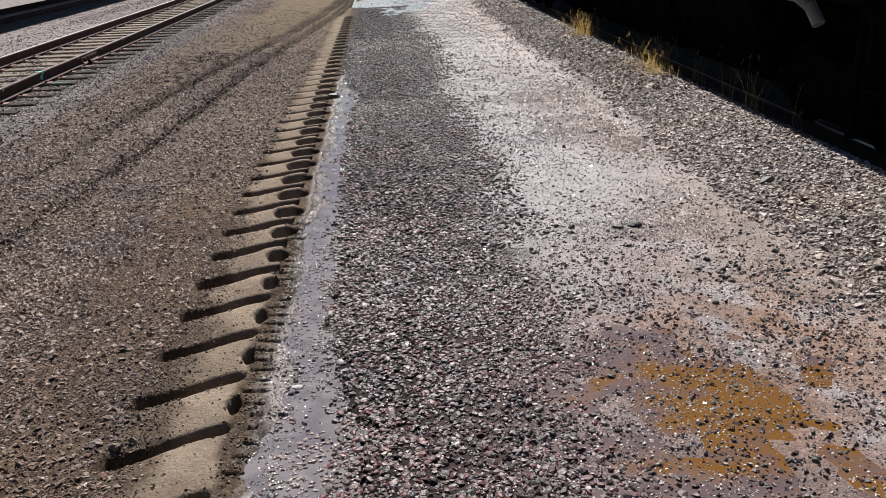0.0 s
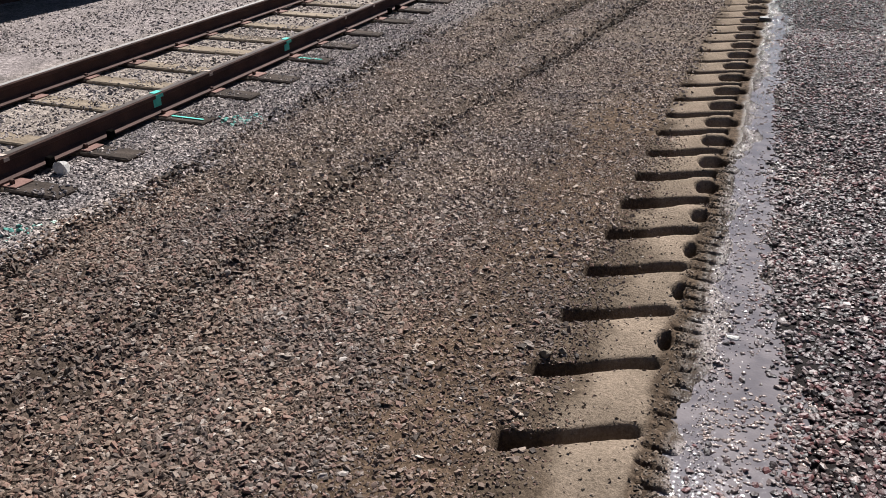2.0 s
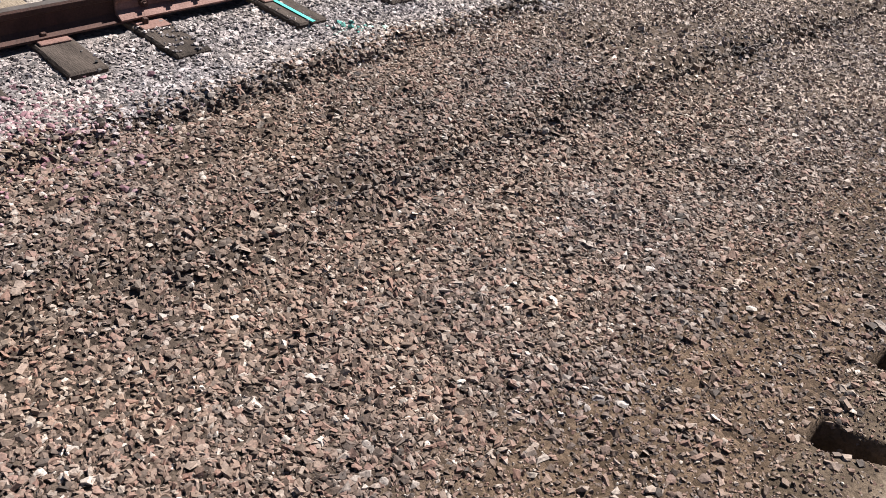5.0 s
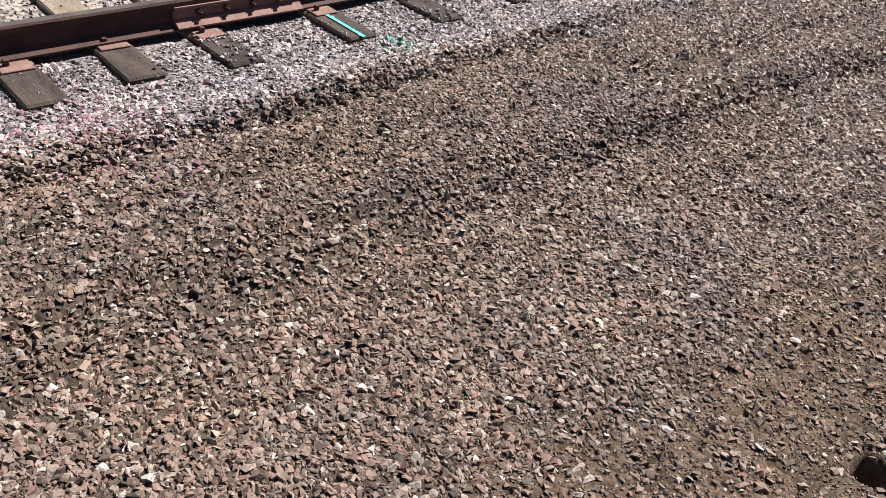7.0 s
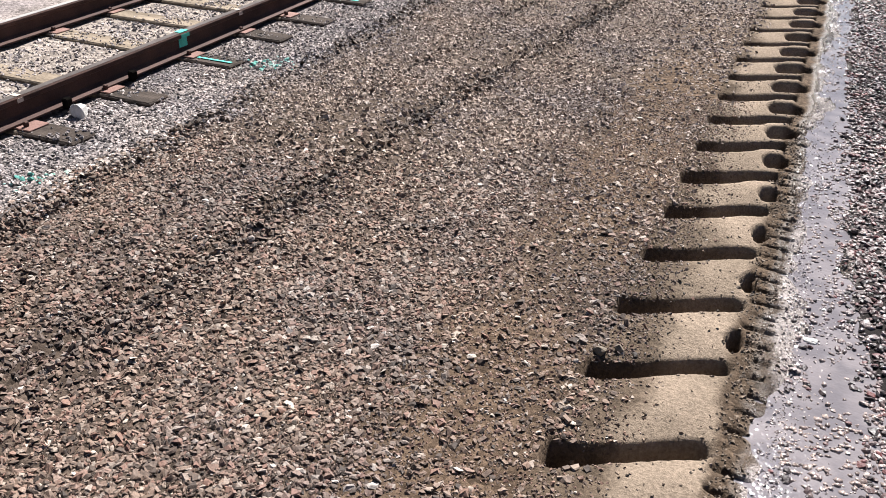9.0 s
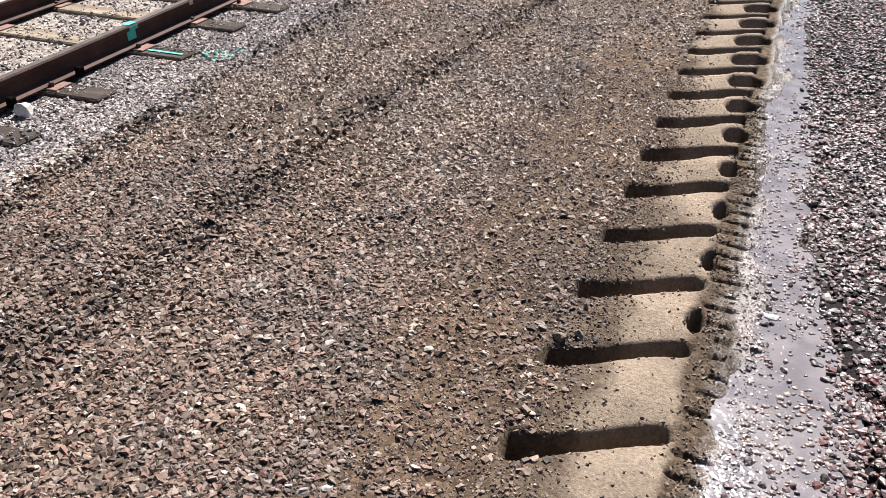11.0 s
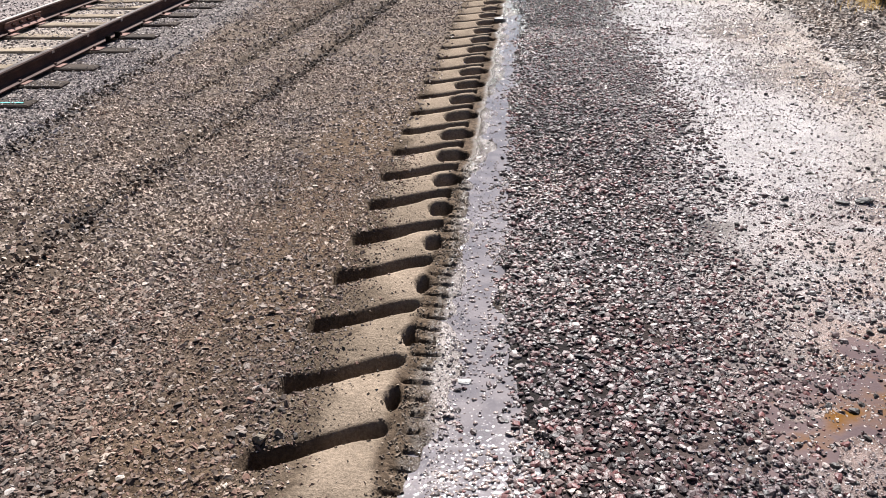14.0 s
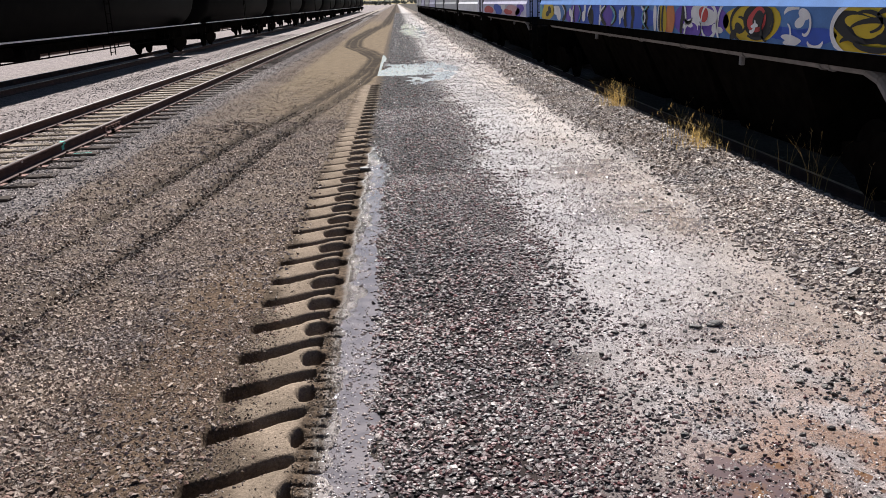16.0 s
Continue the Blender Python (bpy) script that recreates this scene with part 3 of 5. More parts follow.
def chip_shapes(n, seed, flat=0.42):
    """Angular broken chips with a narrower top; the hidden underside is left open."""
    out, r = [], np.random.default_rng(seed)
    base = np.array([[-1, -0.75, -1], [1, -0.75, -1], [1, 0.75, -1], [-1, 0.75, -1], [-0.6, -0.4, 1], [0.6, -0.4, 1], [0.6, 0.4, 1], [-0.6, 0.4, 1]])
    fc = np.array([[4, 5, 6], [4, 6, 7], [0, 1, 5], [0, 5, 4], [1, 2, 6], [1, 6, 5], [2, 3, 7], [2, 7, 6], [3, 0, 4], [3, 4, 7]])
    for _ in range(n):
        co = base * 0.8 + r.normal(0, 0.22, base.shape)
        co *= np.array([r.uniform(0.75, 1.15), r.uniform(0.75, 1.1), flat * r.uniform(0.7, 1.2)])
        out.append((co, fc))
    return out




def shard_shapes(n, seed):
    """Small wedge-shaped shards, for stones that stay farther off."""
    out, r = [], np.random.default_rng(seed)
    base = np.array([[-0.9, -0.65, -0.4], [0.9, -0.65, -0.4], [0.9, 0.65, -0.4], [-0.9, 0.65, -0.4], [-0.5, 0, 0.4], [0.5, 0, 0.4]])
    fc = np.array([[0, 1, 5], [0, 5, 4], [1, 2, 5], [2, 3, 4], [2, 4, 5], [3, 0, 4]])
    for _ in range(n):
        out.append((base * r.uniform(0.75, 1.1, 3) + r.normal(0, 0.17, base.shape), fc))
    return out


GRIT = chip_shapes(14, 5)
SHARD = shard_shapes(18, 8)
FLAT = [(co * np.array([1.08, 1.08, 0.72]), fc) for co, fc in SHAPES[:4] + GRIT]
MIXED = SHAPES[:7] + GRIT

PEBBLE = [(co * np.array([1, 1, 0.8]), fc) for co, fc in SHAPES]


def bead_shapes(n, seed):
    """Rounded pebbles of few faces, drawn with smooth shading."""
    out, r = [], np.random.default_rng(seed)
    base = np.array([[1, 0, 0], [0.3, 0.95, 0], [-0.8, 0.6, 0], [-0.8, -0.6, 0], [0.3, -0.95, 0], [0, 0, 1], [0, 0, -1.0]])
    fc = np.array([[k, (k + 1) % 5, 5] for k in range(5)] + [[(k + 1) % 5, k, 6] for k in range(5)])
    for _ in range(n):
        out.append((base * np.array([r.uniform(0.9, 1.25), r.uniform(0.7, 0.95), r.uniform(0.45, 0.65)]) + r.normal(0, 0.1, base.shape), fc))
    return out


BEAD = bead_shapes(14, 17)


def scatter(name, x, y, size, mat, label, category, sink=0.25, tilt=0.5, seed=1, kind="stuff", lift=None, shapes=None, smooth=False):
    """Very many loose stones on the ground, in one mesh."""
    r = np.random.default_rng(seed)
    n = len(x)
    z = height(x, y) if lift is None else lift
    vs, fs, base = [], [], 0
    shapes = shapes or SHAPES
    pick = r.integers(0, len(shapes), n)
    a, b, c = r.uniform(0, 2 * math.pi, n), r.normal(0, tilt, n), r.normal(0, tilt, n)
    for k, (co, fc) in enumerate(shapes):
        m = np.where(pick == k)[0]
        if not len(m):
            continue
        ca, sa, cb, sb, cc, sc = np.cos(a[m]), np.sin(a[m]), np.cos(b[m]), np.sin(b[m]), np.cos(c[m]), np.sin(c[m])
        p = co[None] * size[m, None, None]
        X, Y, Z = p[..., 0], p[..., 1], p[..., 2]
        Y, Z = Y * cb[:, None] - Z * sb[:, None], Y * sb[:, None] + Z * cb[:, None]
        X, Z = X * cc[:, None] + Z * sc[:, None], -X * sc[:, None] + Z * cc[:, None]
        X, Y = X * ca[:, None] - Y * sa[:, None], X * sa[:, None] + Y * ca[:, None]
        q = np.stack([X + x[m, None], Y + y[m, None], Z + (z[m] + size[m] * (0.5 - sink) * 0.6)[:, None]], -1)
        vs.append(q.reshape(-1, 3))
        fs.append((fc[None] + (base + np.arange(len(m)) * len(co))[:, None, None]).reshape(-1, 3))
        base += len(m) * len(co)
    v, f = np.concatenate(vs).astype(np.float32), np.concatenate(fs).astype(np.int32)
    me = bpy.data.meshes.new(name)
    me.vertices.add(len(v))
    me.vertices.foreach_set("co", v.ravel())
    me.loops.add(f.size)
    me.polygons.add(len(f))
    me.loops.foreach_set("vertex_index", f.ravel())
    me.polygons.foreach_set("loop_start", np.arange(0, f.size, 3, dtype=np.int32))
    me.polygons.foreach_set("loop_total", np.full(len(f), 3, dtype=np.int32))
    me.polygons.foreach_set("use_smooth", np.full(len(f), smooth, dtype=bool))
    me.materials.append(mat)
    me.update(calc_edges=True)
    return tagged(new(name, me), label, category, kind=kind)


def spread(x0, x1, y0, y1, per_m2, seed, keep=None):
    r = np.random.default_rng(seed)
    n = int((x1 - x0) * (y1 - y0) * per_m2)
    x, y = r.uniform(x0, x1, n), r.uniform(y0, y1, n)
    if keep is not None:
        k = r.random(n) < keep(x, y)
        x, y = x[k], y[k]
    return x, y


def stones(name, spans, mat, label, category, mean, keep=None, seed=1, sink=0.25, tilt=0.4, shapes=None, level=None, smooth=False):
    xs, ys, ss = [], [], []
    r = np.random.default_rng(seed)
    for i, (x0, x1, y0, y1, d, g) in enumerate(spans):
        x, y = spread(x0, x1, y0, y1, d, seed * 10 + i, keep)
        xs.append(x)
        ys.append(y)
        ss.append(mean * g * np.clip(np.exp(r.normal(0, 0.32, len(x))), 0.45, 1.9))
    x, y = np.concatenate(xs), np.concatenate(ys)
    lift = None if level is None else np.maximum(height(x, y), level)     # those in shallow water poke out of it
    return scatter(name, x, y, np.concatenate(ss), mat, label, category, sink, tilt, seed, lift=lift, shapes=shapes, smooth=smooth)


def keep_dry(x, y):
    th, mud, slot = tread(x, y)
    free = (slot < 0.05) * (1 - sstep(TREAD0 - 0.1, TREAD0 + 0.2, x))
    lane = 1 - 0.72 * (1 - sstep(5.5, 8.5, y)) * band(x + 0.5 * (fbm(x, y, 1.1, 5) - 0.5), 3.45, 4.3, 0.25)
    return free * lane * sstep(0.9, 1.2, x + 0.3 * (fbm(x, y, 2.5, 4) - 0.5)) * (0.55 + 0.45 * sstep(0.3, 0.6, fbm(x, y, 1.2, 2)))


def fade(y, a, b):
    return 1 - 0.85 * sstep(a, b, y)


TIES = [-0.8, -0.25, 0.3, 0.84, 1.39, 2.21, 2.95, 3.72, 4.66, 5.42, 6.05, 6.85, 7.5, 8.2, 9.0, 9.75, 10.5, 11.1, 11.75, 12.3, 12.85]
rt = random.Random(4)
while TIES[-1] < 120:
    TIES.append(TIES[-1] + 0.63 + rt.uniform(-0.06, 0.06))


def keep_ballast(x, y):
    t = np.array(TIES)
    k = np.clip(np.searchsorted(t, y), 1, len(t) - 1)
    d = np.minimum(np.abs(y - t[k]), np.abs(y - t[k - 1]))
    on_tie = (d < 0.115) & (x < 0.52) & (x > -1.95)
    return np.where(on_tie, 0.05 + 0.25 * (fbm(x, y, 3, 2) > 0.6), 1.0) * (1 - sstep(1.0, 1.25, x + 0.3 * (fbm(x, y, 2.5, 4) - 0.5))) * np.where(y > 24, 1.0, fade(y, 16, 28))


stones("dry_gravel", [(0.95, 4.5, -0.8, 4.2, 4500, 1.03)], M_DRYSTONE,
       "dry brown and reddish broken gravel beside the tyre print", "gravel", 0.0125, lambda x, y: keep_dry(x, y) * (1 - sstep(2.2, 4.2, y)), 2, 0.1, 0.4, FLAT)
stones("dry_gravel_beyond", [(0.95, 4.4, 2.2, 8.5, 2900, 1.12), (1.1, 4.3, 8.3, 16.5, 1150, 1.3), (1.1, 4.3, 15, 30, 380, 1.15), (1.1, 2.2, 26, 60, 150, 1.5), (1.1, 2.2, 60, 180, 20, 2.5)], M_GREYGRAVEL,
       "dry brown and reddish broken gravel farther along", "gravel", 0.0122, lambda x, y: keep_dry(x, y) * sstep(2.2, 4.2, y) * (1 - 0.95 * sstep(17, 30, y + 6 * (fbm(x, y, 0.4, 2) - 0.5)) * sstep(1.5, 2.1, x + 0.5 * (fbm(x, y, 1, 3) - 0.5))) * (1 - 0.92 * np.clip(1.3 * ruts(x, y), 0, 1)), 12, tilt=0.35, shapes=SHARD)


M_RIDGESTONE = stone_mat("dark_ridge_gravel", [(0.0, (0.03, 0.023, 0.019)), (0.5, (0.1, 0.077, 0.063)), (0.9, (0.18, 0.145, 0.12)), (1.0, (0.3, 0.27, 0.25))])
stones("ridge_stones", [(0.85, 3.2, -0.6, 9, 3400, 1.05), (1.2, 3.9, 9, 20, 1000, 1.1)], M_RIDGESTONE,
       "coarser dark stones heaped in lines along the track", "gravel", 0.0145,
       lambda x, y: (sum(k * np.exp(-((x - np.interp(y, RUT_T, line) - wander(y) - 0.03 * (vnoise(x, y, 6, 2) - 0.5)) / (0.055 + 0.004 * y)) ** 2) for line, k in ((RUT_R, 0.9), (RUT_L, 0.12 + 0.7 * sstep(8, 12, y))))
                     + 0.4 * np.exp(-((x - 1.24 + 0.03 * np.clip(y, 0, 9)) / 0.07) ** 2)) * (0.35 + 0.65 * sstep(0.35, 0.6, fbm(x, y, 1.5, 5))) * (1 - 0.9 * sstep(13, 20, y)), 13, -0.6, 0.8, MIXED)
stones("small_gravel", [(1.1, 3.6, -0.8, 3.4, 2400, 1.0)], M_DRYSTONE,
       "small brown gravel filling the gaps between the stones", "gravel", 0.0085, lambda x, y: (tread(x, y)[2] < 0.05) * 1.0, 41, 0.2, 0.4, SHARD)
stones("dry_grit", [(3.1, 4.5, -0.2, 5.6, 5200, 1.0)], M_DRYSTONE,
       "fine brown grit on the soil beside the print", "grit", 0.006, lambda x, y: (tread(x, y)[2] < 0.05) * (1 - 0.9 * sstep(TREAD0 + 0.1, TREAD0 + 0.3, x)), 8, 0.1, 0.4, SHARD)
stones("ballast_stones", [(0.09, 1.25, -0.8, 5.2, 4000, 1.03)], M_BALLAST,
       "grey crushed stone ballast round the sleepers", "ballast", 0.0125, lambda x, y: keep_ballast(x, y) * (1 - sstep(3.4, 5.2, y)), 3, 0.1, 0.42, FLAT)
stones("ballast_beyond", [(0.09, 1.3, 3.4, 9, 2500, 1.1), (0.09, 1.45, 9, 24, 800, 1.25), (0.09, 1.45, 24, 70, 180, 1.7), (-1.4, 1.45, 60, 180, 16, 2.6), (-1.4, -0.09, 1, 8, 800, 1.2), (-1.4, -0.09, 8, 24, 360, 1.5), (-1.4, -0.09, 24, 60, 100, 2.6), (-4.8, -1.6, 6, 14, 380, 1.3), (-4.8, -1.6, 14, 34, 170, 1.4), (-4.8, -1.6, 34, 70, 60, 1.7)], M_BALLAST,
       "grey crushed stone ballast farther along the tracks", "ballast", 0.0122, lambda x, y: keep_ballast(x, y) * np.where(x > 0, sstep(3.4, 5.2, y), 1), 14, tilt=0.35, shapes=SHARD)


def keep_wet(x, y):
    inner = sstep(5.0, 5.2, x + 0.27 * sstep(11, 13, y) - 0.2 * (1 - sstep(1.6, 4.2, y)) + 0.26 * (fbm(x, y, 2.6, 3) - 0.5))
    return (0.16 * sstep(0.45, 0.6, fbm(x, y, 6, 2)) * (1 - sstep(2.5, 4.5, y)) + 0.84 * inner) * (1 - sstep(5.9, 6.9, x + 1.1 * (fbm(x, y, 1.5, 1) - 0.5))) * fade(y, 14, 28)


def dry_far(x, y):
    return 1 - 0.93 * sstep(0.25, 0.5, far_pool(x, y)) * (height(x, y) < -0.02)


def blend(y, a, b):
    return sstep(a, b, y)


stones("wet_pebbles", [(4.9, 7.1, 0.8, 6.4, 3300, 1.1)], M_WETSTONE,
       "dark wet pebbles lying thick beside the puddle", "pebbles", 0.0148, lambda x, y: keep_wet(x, y) * (1 - blend(y, 3.6, 6.4)), 4, 0.2, 0.3, PEBBLE, -0.021)
stones("wet_pebbles_beyond", [(4.95, 7.0, 3.6, 10.5, 2300, 1.12), (4.72, 7.0, 9.8, 18, 900, 1.3), (4.72, 6.9, 16, 34, 360, 1.5), (4.9, 8.6, 30, 80, 45, 1.9)], M_WETSTONE,
       "dark wet pebbles farther along the track", "pebbles", 0.0142, lambda x, y: np.maximum(keep_wet(x, y), 0.5 * (y > 30)) * blend(y, 3.6, 6.4) * dry_far(x, y), 15, tilt=0.38, shapes=BEAD, level=-0.021, smooth=True)
stones("scattered_stones", [(5.9, 8.7, 0.8, 5.5, 1300, 0.95), (5.8, 8.7, 5, 12, 260, 1.2), (6.0, 8.7, 12, 30, 70, 1.9)], M_WETSTONE,
       "small wet stones scattered over muddy ground", "stones", 0.0095, lambda x, y: (0.2 + 0.8 * sstep(0.44, 0.62, fbm(x, y, 3.2, 4))) * (1 - 0.75 * sstep(3.0, 5.5, y)), 5, 0.0, 0.5, SHARD, -0.021)
stones("glittering_grit", [(5.8, 8.7, 0.8, 5, 3300, 0.75), (5.8, 8.7, 5, 12, 1300, 1.1), (5.8, 8.7, 12, 34, 330, 1.7), (4.9, 8.7, 33, 80, 40, 2.4), (4.9, 8.7, 78, 200, 8, 5)], M_RIMGRIT,
       "pale wet grit on the muddy pan, glints put into its colour", "grit", 0.0075, lambda x, y: (0.35 + 0.65 * sstep(0.4, 0.6, fbm(x, y, 3, 1))) * dry_far(x, y), 19, 0.0, 0.4, SHARD, -0.021)
stones("loose_stones", [(6.0, 8.4, 0.8, 4.2, 75, 0.85), (6.0, 9.0, 3.5, 14, 20, 1.0)], M_DARKROCK,
       "single larger dark stones on the wet pan", "stones", 0.02, None, 9, 0.1, 0.4, None, -0.021)
stones("edge_gravel", [(8.3, 10.1, 3.2, 10, 1500, 1.35)], M_EDGESTONE,
       "loose pale grey gravel along the bank by the cars", "gravel", 0.0145, lambda x, y: sstep(8.3, 8.8, x + 0.6 * (fbm(x, y, 1, 2) - 0.5)), 6, 0.1, 0.35, GRIT)
stones("edge_gravel_beyond", [(8.2, 10.1, 10, 24, 750, 1.5), (8.2, 10.1, 24, 60, 120, 2.4), (8.2, 10.1, 60, 180, 14, 5)], M_EDGESTONE,
       "loose pale grey gravel farther along the bank", "gravel", 0.0145, lambda x, y: sstep(8.3, 8.8, x + 0.6 * (fbm(x, y, 1, 2) - 0.5)), 26, tilt=0.4, shapes=SHARD)
stones("channel_stones", [(4.84, 5.1, 0.4, 7, 6000, 0.75), (4.8, 5.05, 7, 12, 1500, 1.3)], M_RIMGRIT,
       "pale wet grit along the puddle's rim, glints put into its colour", "grit", 0.0075, lambda x, y: (0.12 + 0.88 * np.exp(-((x - 4.93 + 0.05 * sstep(2, 5, y)) / 0.05) ** 2)) * (1 - 0.6 * sstep(2.5, 5, y)), 7, 0.0, 0.4, SHARD, -0.021)
stones("water_stones", [(4.93, 5.5, 0.4, 5.5, 1500, 1.05), (4.9, 5.25, 5.5, 11, 350, 1.2)], M_FILMSTONE,
       "silt-coated wet pebbles lying in the shallow water", "pebbles", 0.0115, lambda x, y: 0.12 + 0.88 * sstep(0.42, 0.6, fbm(x, y, 5, 1)), 21, 0.55, 0.3, BEAD, -0.021, True)
stones("dry_gravel_behind", [(0.95, 4.3, -4.5, -0.6, 1700, 1.3)], M_DRYSTONE,
       "dry brown broken gravel back along the print", "gravel", 0.0125, lambda x, y: keep_dry(x, y) * sstep(-4.5, -2.5, y), 51, 0.1, 0.4, SHARD)
stones("ballast_behind", [(0.09, 1.25, -4.5, -0.7, 1500, 1.3), (-1.4, -0.09, -4.5, 1, 500, 1.3)], M_BALLAST,
       "grey crushed stone ballast back along the track", "ballast", 0.0125, lambda x, y: keep_ballast(x, y) * sstep(-4.5, -2.5, y), 52, 0.1, 0.4, SHARD)
stones("wet_pebbles_behind", [(5.0, 7.0, -4.5, 0.9, 1700, 1.25)], M_WETSTONE,
       "dark wet pebbles back along the puddle", "pebbles", 0.0148, lambda x, y: keep_wet(x, y) * sstep(-4.5, -2.5, y), 53, 0.2, 0.3, SHARD, -0.021)
stones("pan_stones_behind", [(5.9, 10.0, -4.0, 0.9, 260, 1.3), (8.3, 10.0, -4.0, 3.3, 700, 1.5)], M_EDGESTONE,
       "grey stones scattered back over the muddy pan", "stones", 0.0125, lambda x, y: sstep(-4.0, -2.0, y), 54, 0.1, 0.4, SHARD, -0.021)
M_CRUMB = stone_mat("earth_crumbs", [(0.0, (0.05, 0.038, 0.028)), (0.5, (0.12, 0.092, 0.068)), (1.0, (0.24, 0.195, 0.155))])
stones("soil_crumbs", [(4.64, 4.92, 0.3, 5.6, 5500, 1.0)], M_CRUMB,
       "crumbs of brown soil along the print's edge", "soil", 0.0065, lambda x, y: np.exp(-((x - 4.78) / 0.065) ** 2) * (0.3 + 0.7 * sstep(0.4, 0.6, fbm(x, y, 7, 2))), 22, 0.0, 0.5, SHARD)
stones("print_crumbs", [(4.1, 4.72, 0.8, 6.5, 1500, 1.0)], M_CRUMB,
       "crumbs of brown soil in and round the print", "soil", 0.006, lambda x, y: 0.15 + 0.85 * sstep(0.5, 0.65, fbm(x, y, 4, 3)) * (1 - 0.9 * sstep(4.36, 4.48, x)), 23, 0.0, 0.5, SHARD)


def sprayed(x, y, s):
    return lambda a, b: np.exp(-(((a - x) / s) ** 2 + ((b - y) / (0.8 * s)) ** 2))


M_PINKSTONE = stone_mat("magenta_sprayed_stone", [(0.0, (0.09, 0.05, 0.06)), (0.5, (0.24, 0.13, 0.16)), (1.0, (0.4, 0.32, 0.33))])
M_TEALSTONE = stone_mat("turquoise_sprayed_stone", [(0.0, (0.06, 0.22, 0.2)), (0.5, (0.14, 0.45, 0.4)), (1.0, (0.5, 0.6, 0.58))])
stones("magenta_stones", [(0.2, 1.7, -0.8, 1.6, 1000, 0.95)], M_PINKSTONE, "ballast stones tinted with magenta spray paint", "ballast", 0.016, sprayed(0.95, 0.35, 0.45), 16, -0.3)
stones("turquoise_stones", [(0.45, 1.3, 2.0, 2.7, 700, 1.1)], M_TEALSTONE, "ballast stones tinted with turquoise spray paint", "ballast", 0.015, sprayed(0.75, 2.36, 0.15), 17, -0.3)
stones("turquoise_stones", [(0.45, 1.3, 4.3, 5.1, 700, 1.1)], M_TEALSTONE, "ballast stones tinted with turquoise spray paint", "ballast", 0.015, sprayed(0.8, 4.72, 0.16), 18, -0.3)


def lone_stone(name, x, y, sx, sy, sz, mat, label, category, seed, turn=0.0):
    """One stone or clod big enough to be told from the rest."""
    bm = bmesh.new()
    bmesh.ops.create_icosphere(bm, subdivisions=2, radius=1)
    r = random.Random(seed)
    cuts = [(Vector((r.gauss(0, 1), r.gauss(0, 1), r.gauss(0, 1))).normalized(), r.uniform(0.5, 0.8)) for _ in range(8)]
    for v in bm.verts:
        for d, lim in cuts:
            k = v.co.dot(d)
            if k > lim:
                v.co -= d * (k - lim)
        v.co *= 1 + r.uniform(-0.03, 0.03)
        v.co = Vector((v.co.x * sx, v.co.y * sy, v.co.z * sz))
    ob = part(name, bm, mat)
    ob.matrix_basis = pose(x, y, float(height(np.array([x]), np.array([y]))[0]) + 0.5 * sz, 0, 0, turn)
    return tagged(ob, label, category)


lone_stone("pale_rock", 0.22, 3.27, 0.06, 0.075, 0.075, M_PALEROCK, "pale broken rock lying against the rail", "rock", 3, 20)
lone_stone("mud_clod", 4.8, 11.0, 0.12, 0.07, 0.05, M_DARKROCK, "dark clod of mud in the puddle's end", "clod", 5)
lone_stone("mud_clod", 4.98, 10.6, 0.07, 0.05, 0.04, M_DARKROCK, "dark clod of mud in the puddle's end", "clod", 6)
lone_stone("flat_stone", 7.45, 4.8, 0.075, 0.04, 0.025, M_DARKROCK, "dark flat stone on the wet pan", "stone", 7, 5)
lone_stone("flat_stone", 7.3, 4.78, 0.05, 0.03, 0.02, M_DARKROCK, "dark flat stone on the wet pan", "stone", 8, -10)
lone_stone("flat_stone", 8.85, 5.6, 0.1, 0.06, 0.04, M_DARKROCK, "dark flat stone among grey gravel", "stone", 9, 15)
lone_stone("puddle_stone", 5.0, 2.62, 0.045, 0.03, 0.018, M_PALEROCK, "round pale stone lying in the shallow water", "stone", 10)
lone_stone("slot_clod", 4.19, 2.12, 0.04, 0.03, 0.026, M_MUD, "crumbled brown clod at the print's edge", "clod", 11)
lone_stone("slot_clod", 4.26, 2.16, 0.026, 0.022, 0.02, M_MUD, "crumbled brown clod at the print's edge", "clod", 12)


def keep_tie(x, y):
    t = np.array(TIES)
    k = np.clip(np.searchsorted(t, y), 1, len(t) - 1)
    d = np.minimum(np.abs(y - t[k]), np.abs(y - t[k - 1]))
    off_rail = np.minimum(np.abs(x), np.abs(x + 1.505)) > 0.11
    return (d < 0.1) * off_rail * (0.08 + 0.92 * sstep(0.48, 0.62, fbm(x, y, 3, 4)))


x, y = spread(-1.9, 0.56, -0.9, 16, 1000, 31, keep_tie)
scatter("sleeper_stones", x, y, 0.0105 * np.exp(np.random.default_rng(5).normal(0, 0.3, len(x))), M_BALLAST,
        "ballast stones lying on the sleepers", "ballast", 0.3, 0.3, 31, lift=track_rise(y) - 0.033, shapes=GRIT)

# trees along the horizon
# Distance haze is mixed into the foliage as a greyed green.
M_FARTREE = stone_mat("hazy_far_foliage", [(0.0, (0.05, 0.06, 0.05)), (0.5, (0.1, 0.115, 0.1)), (1.0, (0.17, 0.185, 0.17))])
rf = np.random.default_rng(44)
x = rf.uniform(-160, 170, 900)
top = 2.0 + 5.5 * fbm(x, x * 0, 0.03, 2) * rf.random(900) ** 0.5
